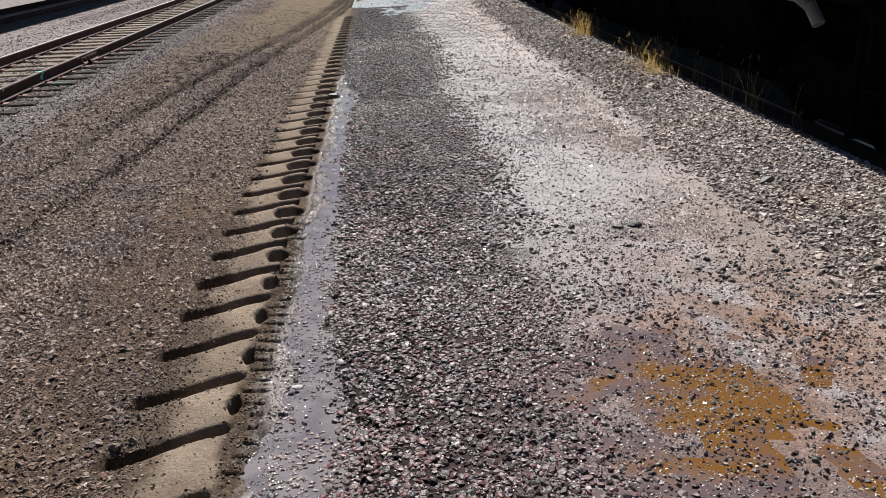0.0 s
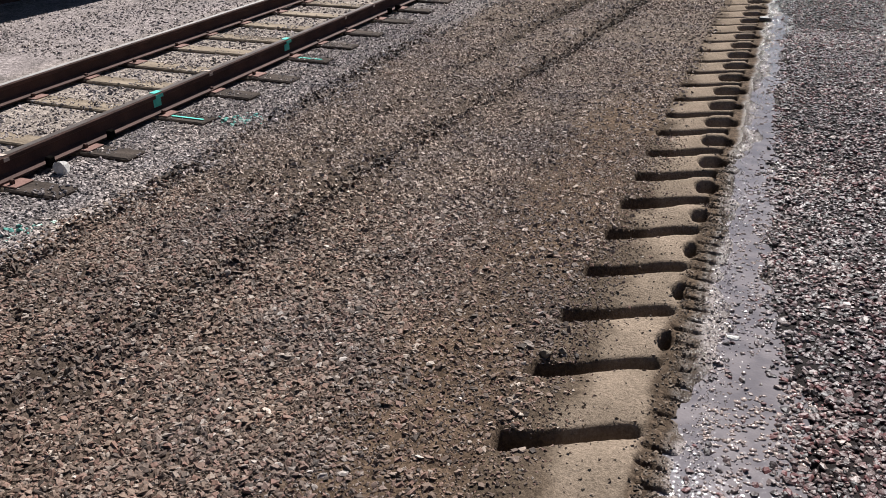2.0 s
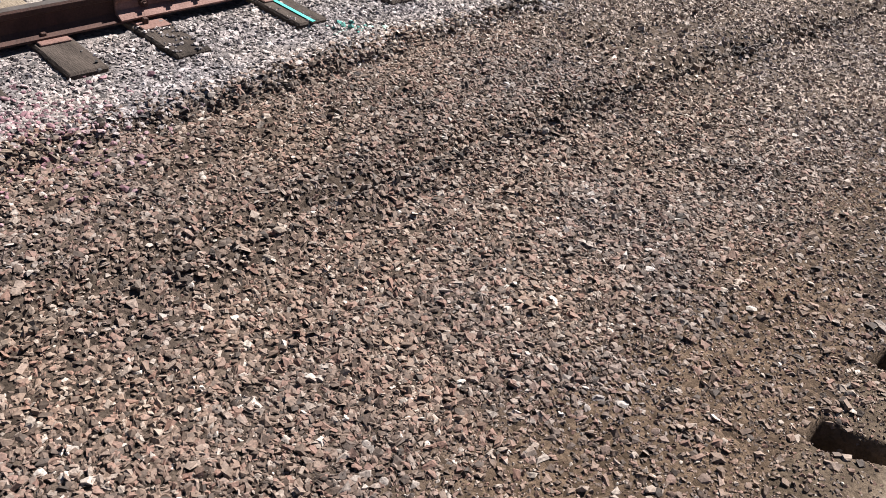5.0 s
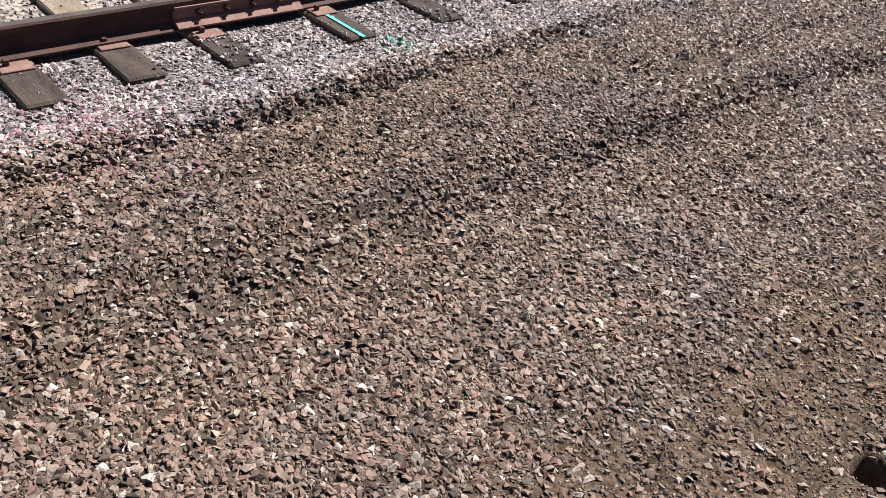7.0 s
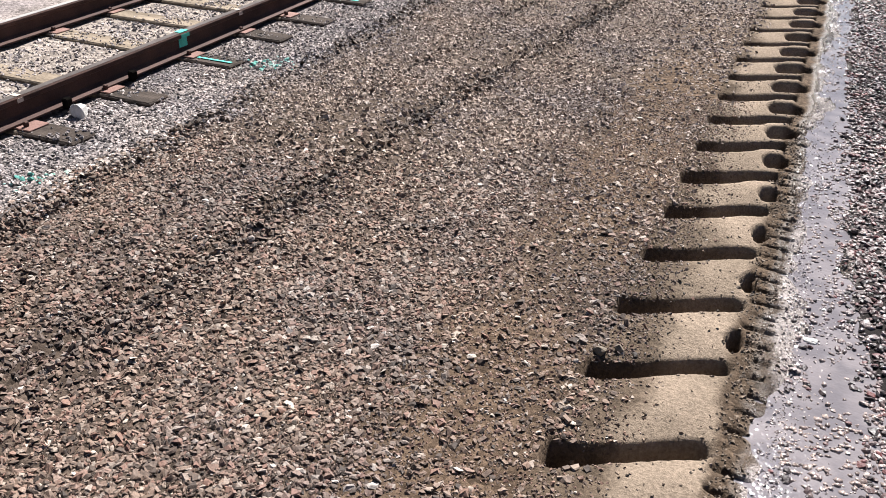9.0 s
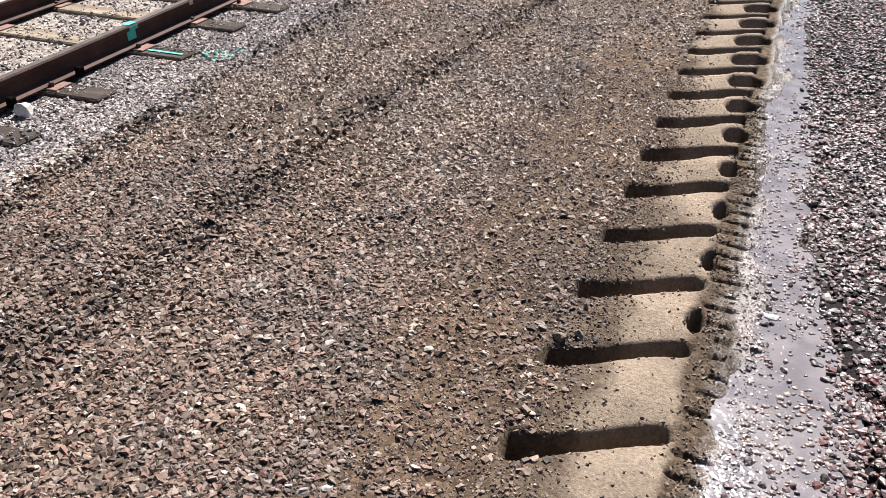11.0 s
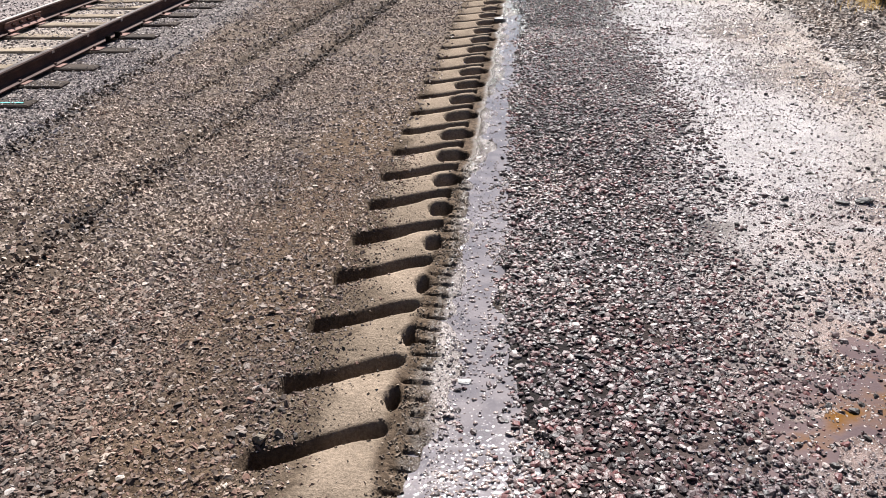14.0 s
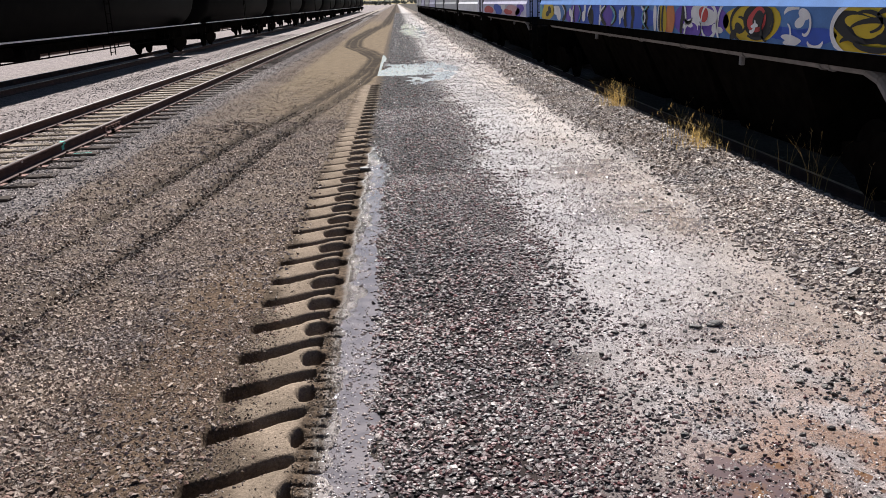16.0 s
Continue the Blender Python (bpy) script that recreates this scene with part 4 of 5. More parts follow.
scatter("far_trees", x, 900 + rf.uniform(-20, 20, 900), rf.uniform(1.2, 2.6, 900), M_FARTREE,
        "hazy line of low trees along the horizon", "trees", 0.5, 1.0, 45, lift=top, shapes=SHAPES)

# ---- railway ----
GAUGE = 1.505
# Paler copy of the worn head: the far rail's glint is in its colour.
M_RAILGLINT = noisy("glint_pale_rail_head", (0.24, 0.22, 0.21), (0.36, 0.34, 0.32), 6, 0.6, 0.3, 0.05)
RAIL_TOP = 0.15                   # at the low end; the track rises from there


def rail_outline(top):
    """Flat-bottomed rail, 0.17 m high."""
    b = top - 0.17
    half = [(0.07, b), (0.07, b + 0.011), (0.03, b + 0.026), (0.009, b + 0.045), (0.009, b + 0.118), (0.034, b + 0.132), (0.036, b + 0.16), (0.03, top)]
    return half + [(-x, z) for x, z in half[::-1]]


def rise_at(y):
    return float(track_rise(np.array(float(y))))


def run(pts, cuts, y0, rise):
    """An outline swept along the track, following its grade."""
    bm = bmesh.new()
    rings = [[bm.verts.new((x, y - y0, z + (rise_at(y) if rise else 0))) for x, z in pts] for y in cuts]
    n = len(pts)
    for a, b in zip(rings, rings[1:]):
        for i in range(n):
            bm.faces.new((a[i], a[(i + 1) % n], b[(i + 1) % n], b[i]))
    bm.faces.new(rings[0][::-1])
    bm.faces.new(rings[-1])
    bmesh.ops.recalc_face_normals(bm, faces=bm.faces)
    return bm


def make_rail(x, y0, y1, top, name="rail", label="rusty brown steel rail on wooden sleepers", rise=False, pale_glint=False):
    th = empty(name, (x, y0, 0))
    cuts = [y0] + ([-1 + 1.0 * i for i in range(15)] if rise else []) + [y1]
    part("rail_body", run(rail_outline(top), cuts, y0, rise), M_RUST, th)
    part("rail_head", run([(-0.027, top), (0.027, top), (0.027, top + 0.0025), (-0.027, top + 0.0025)], cuts, y0, rise), M_RAILGLINT if pale_glint else M_RAILTOP, th, "worn running surface")
    return tagged(th, label, "rail", "rails")


near_rail = make_rail(0, -30, 260, RAIL_TOP, rise=True)
far_rail = make_rail(-GAUGE, -30, 260, RAIL_TOP, rise=True, pale_glint=True)


def joint(rail, y, top):
    """A bolted joint bar on the outer side of a rail."""
    top += rise_at(y)
    y -= rail.location.y
    b = top - 0.17
    jb = part("joint_bar", profile([(0.012, b + 0.035), (0.085, b + 0.012), (0.088, b + 0.022), (0.05, b + 0.045), (0.026, b + 0.06), (0.026, b + 0.1), (0.05, b + 0.122), (0.05, b + 0.132), (0.012, b + 0.132)], y - 0.43, y + 0.43), M_RUSTRED, rail, "reddish rusted joint bar")
    for k in range(4):
        bm = bmesh.new()
        yy = y - 0.27 + 0.18 * k
        tube(bm, (0.02, yy, b + 0.082), (0.06, yy, b + 0.082), 0.022, 6)
        tube(bm, (0.06, yy, b + 0.082), (0.078, yy, b + 0.082), 0.012, 8)
        part("bolt", bm, M_RUST, jb)


joint(near_rail, 1.66, RAIL_TOP)
joint(near_rail, 15.2, RAIL_TOP)
joint(far_rail, 10.2, RAIL_TOP)


def sleeper_thing():
    th = empty("sleeper")
    part("beam", box(bmesh.new(), -1.37, 0.07, -0.11, 0.11, -0.2, -0.033, 0.012), M_TIE, th, "sun-bleached wooden beam")
    part("beam_end", box(bmesh.new(), 0.071, 0.54, -0.11, 0.11, -0.2, -0.033, 0.012), M_TIEDARK, th, "dark creosoted end")
    part("beam_end", box(bmesh.new(), -2.05, -1.371, -0.11, 0.11, -0.2, -0.033, 0.012), M_TIEDARK, th)
    for x in (0, -GAUGE):
        pl = part("tie_plate", box(bmesh.new(), x - 0.15, x + 0.16, -0.085, 0.085, -0.033, -0.02, 0.004), M_RUSTRED, th, "rusted tie plate")
        for sx in (-0.085, 0.085):
            bm = bmesh.new()
            box(bm, x + sx - 0.014, x + sx + 0.014, -0.05, -0.02, -0.02, 0.015, 0.004)
            part("spike", bm, M_RUST, pl)
    return tagged(th, "weathered wooden sleeper with rusted tie plates under the rails", "sleeper", "sleepers of the near track")


sl = sleeper_thing()
sl.location = (0, TIES[0], rise_at(TIES[0]))
for y in TIES[1:]:
    copy_thing(sl, pose(rt.uniform(-0.04, 0.04), y, rise_at(y) + rt.uniform(-0.006, 0.0), 0, 0, rt.uniform(-1.2, 1.2)))

# spray paint marks on rail and sleeper, each with its strokes as parts
M_SPLASH = noisy("pale_splash", (0.3, 0.22, 0.17), (0.55, 0.47, 0.4), 20, 0.7, 0, 0.2)
for y, long in ((2.24, 0.28), (4.66, 0.2), (6.85, 0.15), (12.85, 0.15)):
    q = rise_at(y)
    th = empty("paint_mark", (0, y, q))
    part("rail_top_stroke", boxes((-0.03, 0.03, -0.05, 0.05, RAIL_TOP + 0.0035, RAIL_TOP + 0.006)), M_GREEN, th)
    part("rail_side_stroke", boxes((0.0365, 0.038, -0.05, 0.05, RAIL_TOP - 0.04, RAIL_TOP - 0.012)), M_GREEN, th)
    part("rail_web_stroke", boxes((0.011, 0.013, -0.06, 0.04, RAIL_TOP - 0.12, RAIL_TOP - 0.045)), M_GREEN, th)
    part("sleeper_stroke", boxes((0.171, 0.3 + long, -0.05, -0.025, -0.03, -0.0275)), M_GREEN, th)
    tagged(th, "turquoise sprayed survey mark across rail and sleeper", "paint mark", "survey marks")
for y in (2.98, 5.42, 8.2, 9.0, 9.9, 11.3, 14.6, 16.0, 17.5):
    q = rise_at(y)
    th = empty("splash_mark", (0, y, q))
    part("rail_top_stroke", boxes((-0.03, 0.03, -0.02, 0.02, RAIL_TOP + 0.0035, RAIL_TOP + 0.006)), M_SPLASH, th)
    part("rail_side_stroke", boxes((0.0365, 0.038, -0.025, 0.025, RAIL_TOP - 0.04, RAIL_TOP - 0.012)), M_SPLASH, th)
    tagged(th, "pale splash of dried paint on the rail", "paint mark", "splashes on the rail")
# rail anchors clipped under the near rail
for y in (3.3, 3.95, 9.35, 9.6, 15.0):
    bm = boxes((0.05, 0.1, -0.03, 0.03, -0.02, 0.045), (0.0, 0.09, -0.02, 0.02, -0.035, -0.02), bevel=0.008)
    ob = part("rail_anchor", bm, M_STEELDARK)
    ob.location = (0.02, y, rise_at(y))
    tagged(ob, "dark steel anchor clipped to the rail foot", "rail anchor", "rail anchors")

# ---- tracks to the left ----
TANK_X, TANK_TOP = -6.32, 0.26
make_rail(TANK_X + GAUGE / 2, -30, 260, TANK_TOP, label="dark rail under the tank cars")
make_rail(TANK_X - GAUGE / 2, -30, 260, TANK_TOP, label="dark rail under the tank cars")
for x in (-13.2, -14.7, -19.2, -20.7):
    make_rail(x, -30, 260, 0.3, label="rusty rail of a farther siding")


def wheelset(par, y, top, mat):
    for s in (-1, 1):
        bm = bmesh.new()
        tube(bm, (s * 0.69, y, top + 0.455), (s * 0.82, y, top + 0.455), 0.455, 24)
        tube(bm, (s * 0.82, y, top + 0.455), (s * 0.9, y, top + 0.455), 0.13, 12)
        part("wheel", bm, mat, par)


def bogie(th, y, top):
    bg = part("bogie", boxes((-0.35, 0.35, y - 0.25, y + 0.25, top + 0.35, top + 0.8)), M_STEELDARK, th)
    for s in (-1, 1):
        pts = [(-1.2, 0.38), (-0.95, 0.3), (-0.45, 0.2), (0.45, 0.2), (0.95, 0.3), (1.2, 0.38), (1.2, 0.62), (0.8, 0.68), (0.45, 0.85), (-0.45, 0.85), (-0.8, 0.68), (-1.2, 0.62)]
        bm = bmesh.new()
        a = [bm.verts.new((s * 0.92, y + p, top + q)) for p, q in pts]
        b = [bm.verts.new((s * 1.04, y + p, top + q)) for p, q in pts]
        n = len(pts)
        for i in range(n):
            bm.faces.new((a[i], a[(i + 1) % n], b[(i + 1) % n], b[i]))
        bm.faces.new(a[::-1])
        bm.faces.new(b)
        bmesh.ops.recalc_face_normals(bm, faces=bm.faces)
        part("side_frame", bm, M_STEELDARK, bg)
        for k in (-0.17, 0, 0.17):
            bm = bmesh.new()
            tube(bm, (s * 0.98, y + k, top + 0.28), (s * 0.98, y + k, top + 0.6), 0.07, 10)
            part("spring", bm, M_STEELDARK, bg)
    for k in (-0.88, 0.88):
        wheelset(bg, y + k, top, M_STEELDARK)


M_FADED = noisy("faded_stencil_paint", (0.03, 0.03, 0.032), (0.07, 0.07, 0.072), 8, 0.8)


def tank_car(y0, y1):
    th = empty("tank_car", (TANK_X, y0, 0))
    L, t = y1 - y0, TANK_TOP
    bm = bmesh.new()
    rings = [(0.75, 0.0), (0.8, 0.6), (0.95, 1.05), (1.2, 1.35), (1.6, 1.48), (L / 2, 1.5), (L - 1.6, 1.48), (L - 1.2, 1.35), (L - 0.95, 1.05), (L - 0.8, 0.6), (L - 0.75, 0.0)]
    zc = t + 2.55
    loops = []
    for y, r in rings:
        loops.append([bm.verts.new((max(r, 0.01) * math.cos(a), y, zc + max(r, 0.01) * math.sin(a))) for a in [2 * math.pi * i / 40 for i in range(40)]])
    for p, q in zip(loops, loops[1:]):
        for i in range(40):
            bm.faces.new((p[i], p[(i + 1) % 40], q[(i + 1) % 40], q[i])).smooth = True
    bmesh.ops.recalc_face_normals(bm, faces=bm.faces)
    part("tank", bm, M_TANK, th, "black painted tank barrel")
    part("underframe", boxes((-0.2, 0.2, 0.3, L - 0.3, t + 0.75, t + 1.05), (-1.3, 1.3, 0.5, 0.8, t + 0.8, t + 1.05), (-1.3, 1.3, L - 0.8, L - 0.5, t + 0.8, t + 1.05), (-1.35, 1.35, 2.2, 4.2, t + 0.72, t + 1.3), (-1.35, 1.35, L - 4.2, L - 2.2, t + 0.72, t + 1.3)), M_STEELDARK, th)
    for s in (-1, 1):
        part("side_sill", boxes((s * 1.46 - 0.05, s * 1.46 + 0.05, 0.4, L - 0.4, t + 1.26, t + 1.3)), M_WHITE, th, "side rail whitened for the sun on its edge")
        bm = bmesh.new()
        for y in np.arange(2.8, L - 2.5, 1.6):
            tube(bm, (s * 1.46, y, t + 0.75), (s * 1.46, y, t + 1.05), 0.02, 6)
        tube(bm, (s * 1.46, 2.8, t + 0.75), (s * 1.46, L - 2.8, t + 0.75), 0.022, 6)
        part("handrail", bm, M_STEELDARK, th)
        bm = bmesh.new()
        for k in range(9):
            tube(bm, (s * 1.5, L / 2 - 0.25, t + 0.6 + 0.33 * k), (s * 1.5, L / 2 + 0.25, t + 0.6 + 0.33 * k), 0.015, 6)
        for k in (-0.25, 0.25):
            tube(bm, (s * 1.5, L / 2 + k, t + 0.5), (s * 1.5, L / 2 + k, t + 3.5), 0.02, 6)
        part("ladder", bm, M_STEELDARK, th)
    bm = bmesh.new()
    tube(bm, (0, L / 2, zc + 1.3), (0, L / 2, zc + 1.95), 0.6, 20)
    part("dome", bm, M_TANK, th)
    part("stencil_bar", boxes(*[(1.47, 1.49, L * 0.52 + k * 0.55, L * 0.52 + k * 0.55 + 0.32, t + 2.75, t + 3.05) for k in range(6)]), M_FADED, th, "faded stencilled marking bars")
    bogie(th, 3.2, t)
    bogie(th, L - 3.2, t)
    part("brake_gear", boxes((-0.9, 0.5, L - 19.8, L - 18.6, t + 0.62, t + 1.0), (-1.2, 1.0, L - 13.5, L - 12.9, t + 0.8, t + 1.1), bevel=0.05), M_STEELDARK, th)
    for y in (0.1, L - 0.1):
        part("coupler", boxes((-0.12, 0.12, y - 0.25, y + 0.25, t + 0.75, t + 1.0), bevel=0.03), M_STEELDARK, th)
    return tagged(th, "black railway tank car standing on the siding", "tank car", "train of tank cars")


TANK_LEN, TANK_END = 25.4, 46.4
tank_car(16.0, TANK_END - 0.8)
first = tank_car(TANK_END, TANK_END + TANK_LEN - 0.8)
for k in range(1, 9):
    copy_thing(first, pose(TANK_X, TANK_END + TANK_LEN * k, 0))
copy_thing(first, pose(TANK_X, 16.0 - TANK_LEN, 0))

# ---- cars to the right ----
M_PIPE = noisy("dusty_grey_pipe", (0.13, 0.13, 0.14), (0.26, 0.26, 0.275), 6, 0.8, 0, 0.1)
CAR_X, CAR_SIDE, RTOP = 11.46, 9.9, -0.1
for s in (-1, 1):
    make_rail(CAR_X + s * GAUGE / 2, -30, 260, RTOP, label="rail in the shade of the freight cars")


def hopper(y0, y1, paint):
    """Covered hopper car with sloping upper sides."""
    th = empty("hopper_car", (CAR_X, y0, 0))
    L, w = y1 - y0, CAR_X - CAR_SIDE
    z0 = 1.6
    part("body", profile([(-w, z0), (-w, 2.04), (-w + 0.05, 2.15), (-w + 0.1, 4.3), (-w + 0.6, 4.75), (w - 0.6, 4.75), (w - 0.1, 4.3), (w - 0.05, 2.15), (w, 2.04), (w, z0), (w - 0.3, z0), (-w + 0.3, z0)], 1.0, L - 1.0), PAINT[paint], th, "painted steel hopper body")
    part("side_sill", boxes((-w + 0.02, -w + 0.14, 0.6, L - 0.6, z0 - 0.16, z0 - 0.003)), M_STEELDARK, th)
    pipe = part("pipe", tube(bmesh.new(), (-w + 0.2, 2.35, z0 - 0.17), (-w + 0.2, L - 2.2, z0 - 0.17), 0.07, 12), M_PIPE, th, "grey air pipe along the sill")
    bm = tube(bmesh.new(), (-w + 0.2, 2.36, z0 - 0.17), (-w + 0.24, 2.12, z0 - 0.26), 0.072, 12)
    tube(bm, (-w + 0.24, 2.14, z0 - 0.25), (-w + 0.3, 2.0, z0 - 0.45), 0.07, 12)
    part("elbow", bm, M_PIPE, pipe)
    for y in (3.05, 3.25, 5.45, 7.9, 8.1, 10.6, 13.2):
        part("collar", tube(bmesh.new(), (-w + 0.2, y - 0.03, z0 - 0.17), (-w + 0.2, y + 0.03, z0 - 0.17), 0.085, 12), M_PIPE, pipe)
    for y in (5.6, 14.5):
        part("hanger", boxes((-w + 0.17, -w + 0.23, y - 0.045, y + 0.045, z0 - 0.36, z0 - 0.16), bevel=0.01), M_PIPE, pipe)
    # Chutes drawn wide and low, so little light shows under the car.
    for k in range(4):
        y = 4.2 + (L - 8.4) * (k + 0.5) / 4
        half = (L - 8.4) / 8 - 0.03
        bm = bmesh.new()
        a = [(-w + 0.3, y - half, z0), (w - 0.3, y - half, z0), (w - 0.3, y + half, z0), (-w + 0.3, y + half, z0)]
        b = [(-0.55, y - half * 0.82, 0.1), (0.55, y - half * 0.82, 0.1), (0.55, y + half * 0.82, 0.1), (-0.55, y + half * 0.82, 0.1)]
        va, vb = [bm.verts.new(p) for p in a], [bm.verts.new(p) for p in b]
        for i in range(4):
            bm.faces.new((va[i], va[(i + 1) % 4], vb[(i + 1) % 4], vb[i]))
        bm.faces.new(va)
        bm.faces.new(vb)
        bmesh.ops.recalc_face_normals(bm, faces=bm.faces)
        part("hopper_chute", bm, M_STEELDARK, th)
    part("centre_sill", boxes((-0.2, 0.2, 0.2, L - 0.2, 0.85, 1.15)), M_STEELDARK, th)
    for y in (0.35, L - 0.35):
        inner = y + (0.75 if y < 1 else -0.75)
        # Added sheet that keeps bright sky from showing between the cars.
        part("gap_filler_sheet", boxes((-w + 0.25, w - 0.25, inner - 0.04, inner + 0.04, 0.12, z0 + 0.1)), M_STEELDARK, th)
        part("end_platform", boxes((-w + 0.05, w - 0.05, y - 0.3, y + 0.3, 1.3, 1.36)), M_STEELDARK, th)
        for s in (-1, 1):
            bm = bmesh.new()
            for dy in (-0.25, 0.25):
                tube(bm, (s * (w - 0.08), y + dy, 0.6), (s * (w - 0.08), y + dy, 4.6), 0.02, 6)
            for k in range(11):
                tube(bm, (s * (w - 0.08), y - 0.25, 0.7 + 0.36 * k), (s * (w - 0.08), y + 0.25, 0.7 + 0.36 * k), 0.014, 6)
            part("end_ladder", bm, M_STEELDARK, th)
        part("coupler", boxes((-0.12, 0.12, y - 0.6, y + 0.6, 0.85, 1.1), bevel=0.03), M_STEELDARK, th)
    bogie(th, 2.1, RTOP)
    bogie(th, L - 2.1, RTOP)
    return tagged(th, "covered hopper freight car with painted sides", "freight car", "train of freight cars")


def blob(th, name, paint, cy, cz, ry, rz, off, wob=0.12, n=22, seed=0, y0=0.0):
    """A flat painted shape on the car's side."""
    r = random.Random(seed)
    ph = [r.uniform(0, 6.28) for _ in range(3)]
    bm = bmesh.new()
    vs = []
    for i in range(n):
        a = 2 * math.pi * i / n
        k = 1 + wob * (math.sin(2 * a + ph[0]) + 0.6 * math.sin(3 * a + ph[1]))
        z = min(max(cz + rz * k * math.sin(a), 1.605), 2.036)
        vs.append(bm.verts.new((-(CAR_X - CAR_SIDE) - off, cy - y0 + ry * k * math.cos(a), z)))
    try:
        bm.faces.new(vs)
    except ValueError:
        pass
    bmesh.ops.remove_doubles(bm, verts=bm.verts, dist=1e-5)
    return part(name, bm, PAINT[paint], th)


CARS = [(5.6 - 19.6, 5.6 - 0.8, "blue"), (5.6, 28.3, "pale_blue"), (29.3, 47.0, "lilac"), (48.0, 65.5, "white"), (66.5, 85, "grey"), (86, 104, "grey"), (105, 124, "lilac"), (125, 144, "grey"), (145, 164, "lilac"), (165, 184, "grey"), (185, 204, "grey")]
cars = [hopper(*c) for c in CARS]


def spray(car, y0, rows):
    for k, (paint, cy, cz, ry, rz, off, wob) in enumerate(rows):
        blob(car, "painted_shape", paint, cy, cz, ry, rz, 0.004 + 0.002 * off, wob, 26, k, y0)


spray(cars[1], 5.6, [
    ("yellow", 7.5, 1.82, 0.95, 0.3, 0, 0.08), ("black", 7.75, 1.84, 0.55, 0.17, 1, 0.2), ("yellow", 7.72, 1.86, 0.36, 0.1, 2, 0.2), ("black", 7.3, 1.75, 0.2, 0.06, 3, 0.1),
    ("blue", 9.1, 1.72, 0.7, 0.12, 0, 0.3), ("white", 9.05, 1.92, 0.18, 0.08, 1, 0.4), ("white", 9.3, 1.66, 0.3, 0.05, 2, 0.3),
    ("yellow", 10.5, 1.83, 0.85, 0.27, 1, 0.1), ("black", 10.3, 1.86, 0.42, 0.22, 2, 0.06), ("red", 10.3, 1.87, 0.28, 0.16, 3, 0.1), ("black", 10.25, 1.88, 0.17, 0.1, 4, 0.1), ("white", 10.35, 1.8, 0.1, 0.03, 5, 0.2), ("black", 10.95, 1.72, 0.16, 0.1, 3, 0.5),
    ("purple", 12.5, 1.84, 1.1, 0.3, 1, 0.1), ("white", 12.3, 1.9, 0.5, 0.17, 2, 0.15), ("red", 12.25, 1.92, 0.2, 0.11, 3, 0.08), ("white", 12.95, 1.75, 0.18, 0.06, 2, 0.5), ("black", 13.2, 1.86, 0.12, 0.2, 2, 0.4), ("white", 11.7, 1.72, 0.16, 0.07, 2, 0.4),
    ("orange", 13.85, 1.8, 0.26, 0.28, 2, 0.1), ("yellow", 14.25, 1.8, 0.22, 0.3, 3, 0.05), ("black", 14.45, 1.8, 0.07, 0.3, 4, 0.05), ("white", 14.7, 1.84, 0.1, 0.26, 4, 0.1),
    ("blue", 18.6, 1.82, 4.2, 0.28, 0, 0.03), ("black", 16.2, 1.8, 0.16, 0.2, 1, 0.4), ("white", 17.1, 1.84, 0.13, 0.17, 2, 0.4), ("purple", 18.2, 1.8, 0.5, 0.2, 1, 0.2), ("white", 18.9, 1.84, 0.14, 0.18, 2, 0.4), ("black", 19.8, 1.8, 0.2, 0.2, 1, 0.3), ("white", 20.6, 1.85, 0.2, 0.2, 2, 0.4), ("purple", 22.0, 1.8, 0.9, 0.22, 1, 0.2), ("white", 22.2, 1.78, 0.2, 0.17, 3, 0.4),
    ("white", 24.2, 1.84, 0.5, 0.2, 1, 0.3), ("yellow", 25.8, 1.84, 1.1, 0.28, 1, 0.15), ("black", 25.6, 1.84, 0.4, 0.12, 2, 0.4), ("teal", 27.0, 1.85, 0.25, 0.2, 2, 0.1)])


def stroke(car, paint, y0, pts, wid, off):
    """A painted line on the car's side: a ribbon through points given as (y, z)."""
    bm = bmesh.new()
    prev = None
    n = len(pts)
    for i, (y, z) in enumerate(pts):
        a, b = pts[max(i - 1, 0)], pts[min(i + 1, n - 1)]
        d = Vector((b[0] - a[0], b[1] - a[1])).normalized()
        k = wid * (0.35 + 0.65 * math.sin(math.pi * (i + 0.6) / (n + 0.2)))
        cur = [bm.verts.new((-(CAR_X - CAR_SIDE) - off, y - y0 - d.y * s * k, min(max(z + d.x * s * k, 1.605), 2.036))) for s in (-1, 1)]
        if prev:
            bm.faces.new((prev[0], prev[1], cur[1], cur[0]))
        prev = cur
    return part("painted_stroke", bm, PAINT[paint], car)


def arc(cy, cz, ry, rz, a0, a1, n=10):
    return [(cy + ry * math.cos(math.radians(a0 + (a1 - a0) * k / n)), cz + rz * math.sin(math.radians(a0 + (a1 - a0) * k / n))) for k in range(n + 1)]


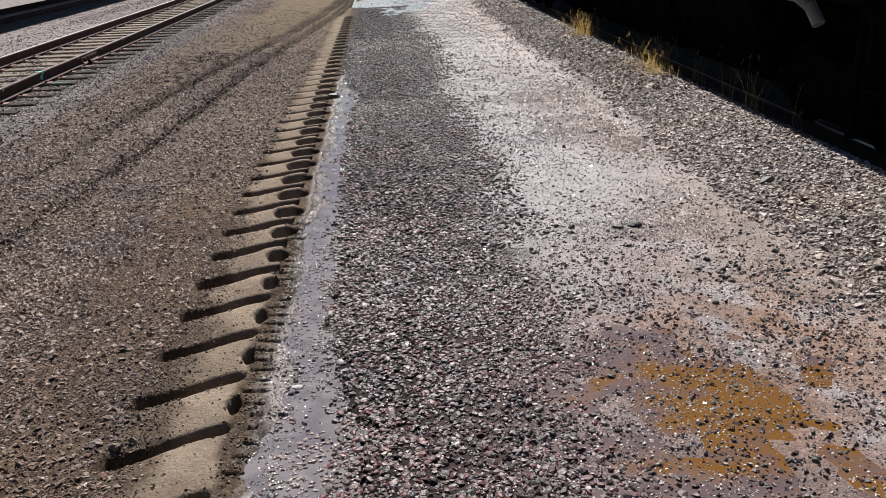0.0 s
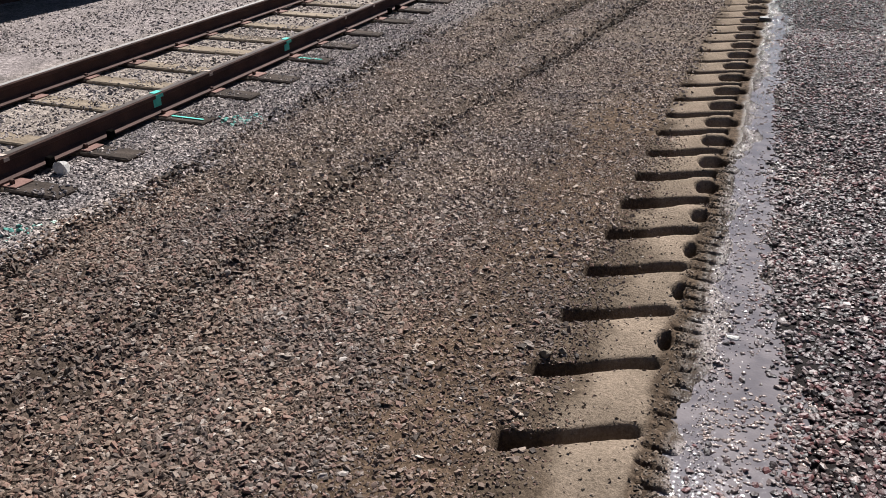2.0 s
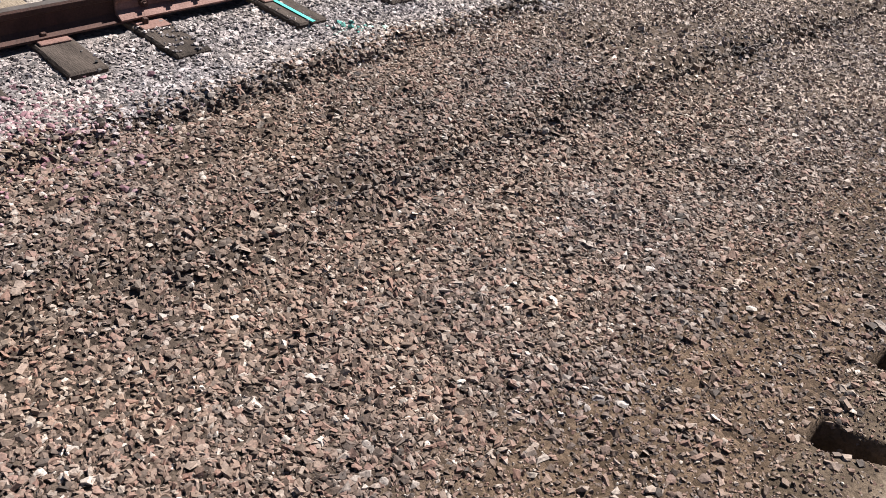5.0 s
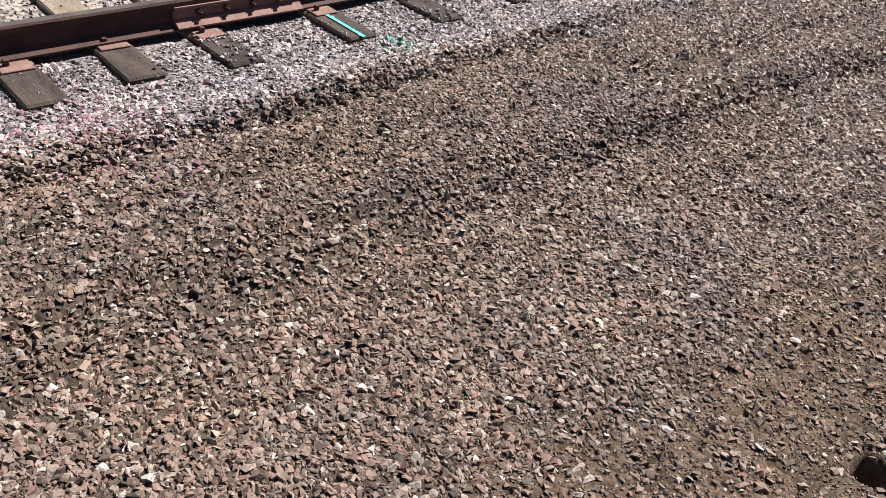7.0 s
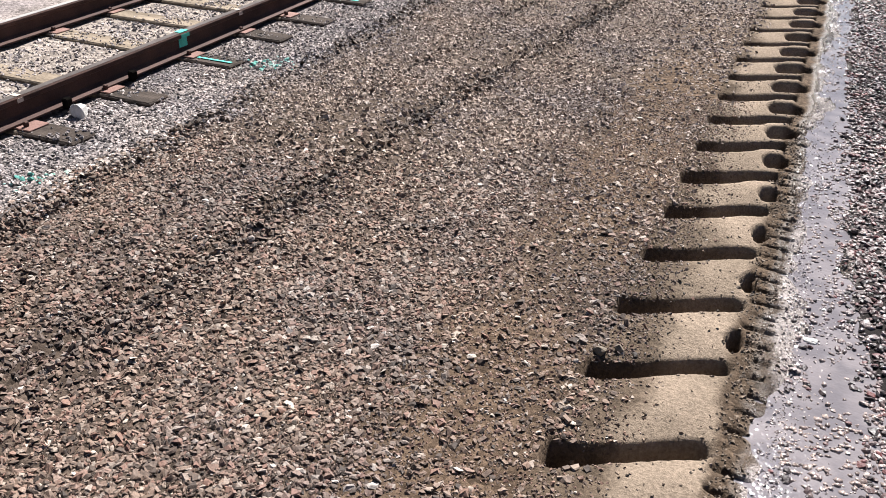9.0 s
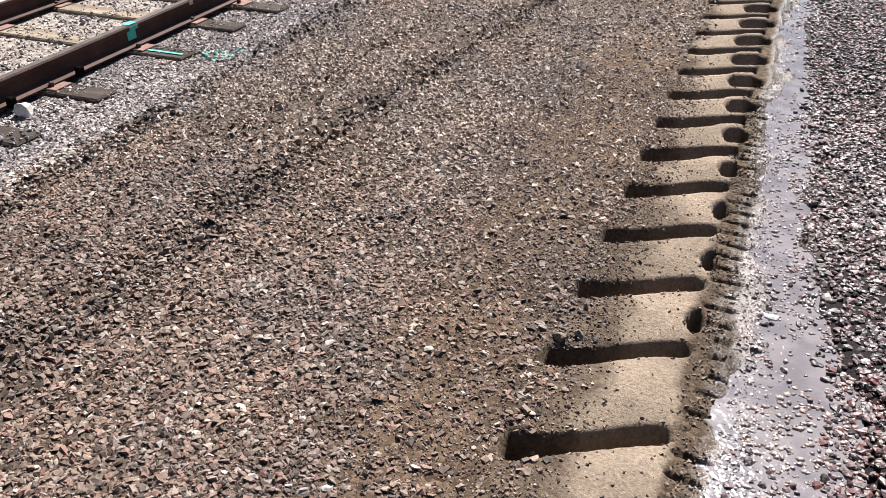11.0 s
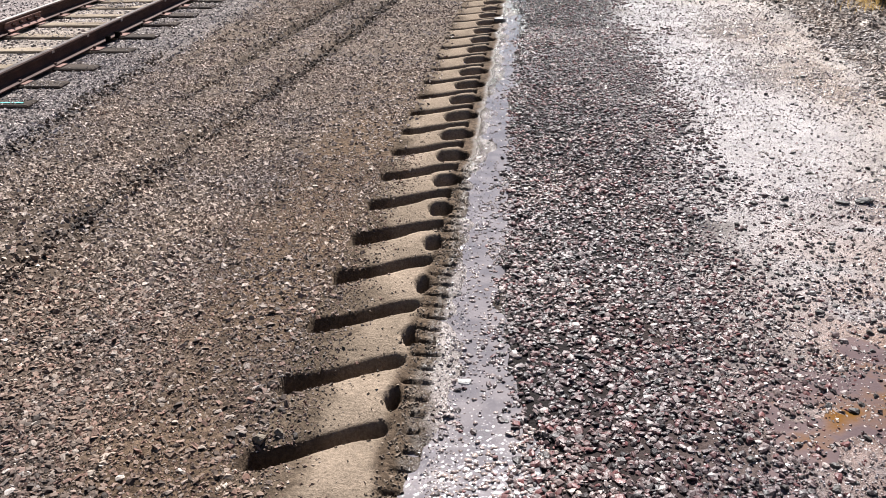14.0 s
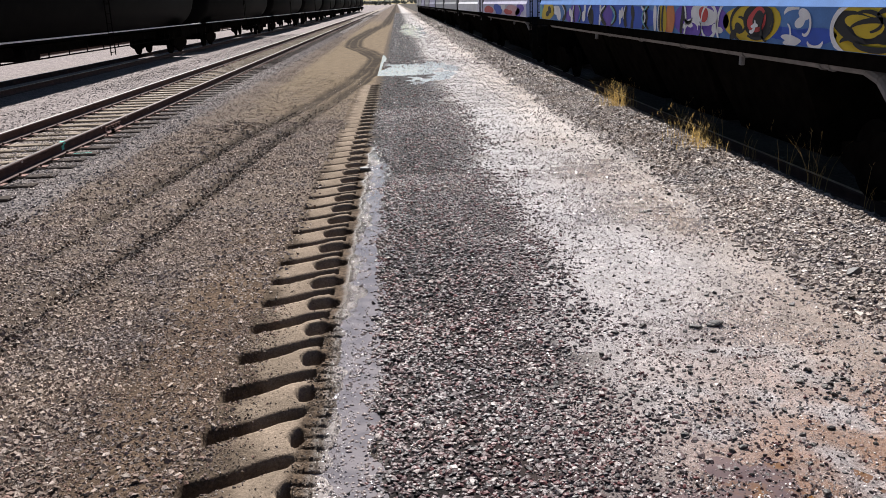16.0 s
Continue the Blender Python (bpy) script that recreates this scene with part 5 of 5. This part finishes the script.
# black and white lines over the coloured fields, as (paint, width, centre, radii, start and end angles)
LINES = [
    ("black", 0.03, 7.45, 1.8, 0.55, 0.12, 20, 200), ("black", 0.03, 7.5, 1.72, 0.4, 0.08, 190, 350), ("black", 0.025, 7.7, 1.9, 0.3, 0.1, 60, 250), ("black", 0.03, 7.2, 1.95, 0.3, 0.08, 10, 170), ("black", 0.025, 7.9, 1.68, 0.25, 0.06, 0, 160),
    ("white", 0.04, 7.55, 1.82, 0.8, 0.32, -70, 70), ("white", 0.025, 8.95, 1.85, 0.12, 0.12, 100, 300), ("white", 0.03, 9.25, 1.95, 0.25, 0.08, 0, 120), ("white", 0.03, 8.7, 1.72, 0.2, 0.12, 200, 330), ("white", 0.02, 9.4, 1.7, 0.1, 0.14, 90, 240),
    ("black", 0.035, 10.4, 1.82, 0.75, 0.28, -80, 80), ("black", 0.03, 10.3, 1.86, 0.5, 0.22, 60, 300), ("black", 0.025, 9.95, 1.8, 0.2, 0.18, -90, 90), ("black", 0.025, 10.85, 1.8, 0.22, 0.1, 80, 280), ("white", 0.03, 10.45, 1.82, 0.12, 0.1, 150, 290),
    ("white", 0.045, 12.0, 1.82, 0.32, 0.26, 0, 360), ("white", 0.04, 11.35, 1.78, 0.3, 0.3, -60, 80), ("white", 0.03, 12.75, 1.72, 0.3, 0.1, 20, 200), ("black", 0.03, 12.9, 1.9, 0.2, 0.12, 200, 380), ("white", 0.04, 13.15, 1.8, 0.12, 0.25, 90, 270), ("black", 0.025, 12.45, 1.7, 0.15, 0.12, 120, 300),
    ("white", 0.03, 14.35, 1.82, 0.16, 0.28, -80, 80), ("black", 0.05, 14.1, 1.82, 0.16, 0.3, -80, 80)]
for paint, wid, cy, cz, ry, rz, a0, a1 in LINES:
    stroke(cars[1], paint, 5.6, arc(cy, cz, ry, rz, a0, a1, 14), wid, 0.017)
# tall bent letters, each a black bar with a white edge
for k, y in enumerate((15.05, 15.5, 16.6, 17.9, 18.3, 19.7, 21.2, 21.7, 23.4)):
    lean = (0.35, -0.3, 0.15, -0.45, 0.5)[k % 5]
    pts = [(y + lean * math.sin(3.1 * q), 1.61 + 0.42 * q) for q in [i / 8 for i in range(9)]]
    stroke(cars[1], "black", 5.6, pts, 0.05 + 0.03 * (k % 3), 0.017)
    stroke(cars[1], "white" if k % 3 else "teal", 5.6, [(a + 0.1, b) for a, b in pts[1 + k % 3:]], 0.03 + 0.012 * (k % 2), 0.019)
spray(cars[2], 29.3, [("pink", 34, 1.8, 2.2, 0.2, 0, 0.1), ("red", 35.5, 1.74, 1.2, 0.12, 1, 0.2), ("blue", 39, 1.8, 1.6, 0.25, 0, 0.2), ("red", 43, 1.78, 1.8, 0.2, 0, 0.2), ("white", 37, 1.9, 0.6, 0.14, 2, 0.3), ("purple", 32, 1.85, 1.2, 0.2, 0, 0.3)])
# ---- weeds ----


def tuft(n, h, spread_m, seed):
    r = random.Random(seed)
    bm = bmesh.new()
    for k in range(n):
        x, y = r.gauss(0, spread_m), r.gauss(0, spread_m)
        hh, lean, a = h * r.uniform(0.35, 1.1), r.uniform(0.05, 0.75), r.uniform(0, 6.28)
        w = 0.0034
        prev = None
        for i in range(4):
            t = i / 3
            c = Vector((x + lean * hh * t * t * math.cos(a), y + lean * hh * t * t * math.sin(a), hh * t))
            ww = w * (1 - 0.8 * t)
            cur = [bm.verts.new(c + Vector((ww * math.cos(a + 1.57), ww * math.sin(a + 1.57), 0))), bm.verts.new(c - Vector((ww * math.cos(a + 1.57), ww * math.sin(a + 1.57), 0)))]
            if prev:
                bm.faces.new((prev[0], prev[1], cur[1], cur[0]))
            prev = cur
        if r.random() < 0.3:
            for m in range(3):
                e = c - Vector((0, 0, 0.02 * m))
                b1 = Vector((r.uniform(-0.02, 0.02), r.uniform(-0.02, 0.02), 0.03))
                bm.faces.new([bm.verts.new(e), bm.verts.new(e + b1 + Vector((0.004, 0, 0))), bm.verts.new(e + b1 * 1.6)])
    return bm


for i, (x, y, n, h, s) in enumerate([(9.76, 16.7, 110, 0.5, 0.14), (9.86, 17.1, 60, 0.5, 0.18), (9.76, 12.1, 60, 0.34, 0.16), (9.74, 11.5, 90, 0.2, 0.2), (9.98, 12.4, 40, 0.5, 0.2), (10.1, 10.8, 9, 0.5, 0.05), (10.15, 9.7, 6, 0.5, 0.04), (10.1, 8.8, 16, 0.62, 0.05), (10.15, 7.7, 4, 0.45, 0.05), (10.3, 14.5, 26, 0.45, 0.25)]):
    ob = part("weed_clump", tuft(n, h, s, i), M_STRAW)
    ob.location = (x, y, float(height(np.array([x]), np.array([y]))[0]) - 0.02)
    tagged(ob, "tuft of straw-coloured dry grass at the gravel's edge", "dry grass", "weeds along the bank", "stuff")
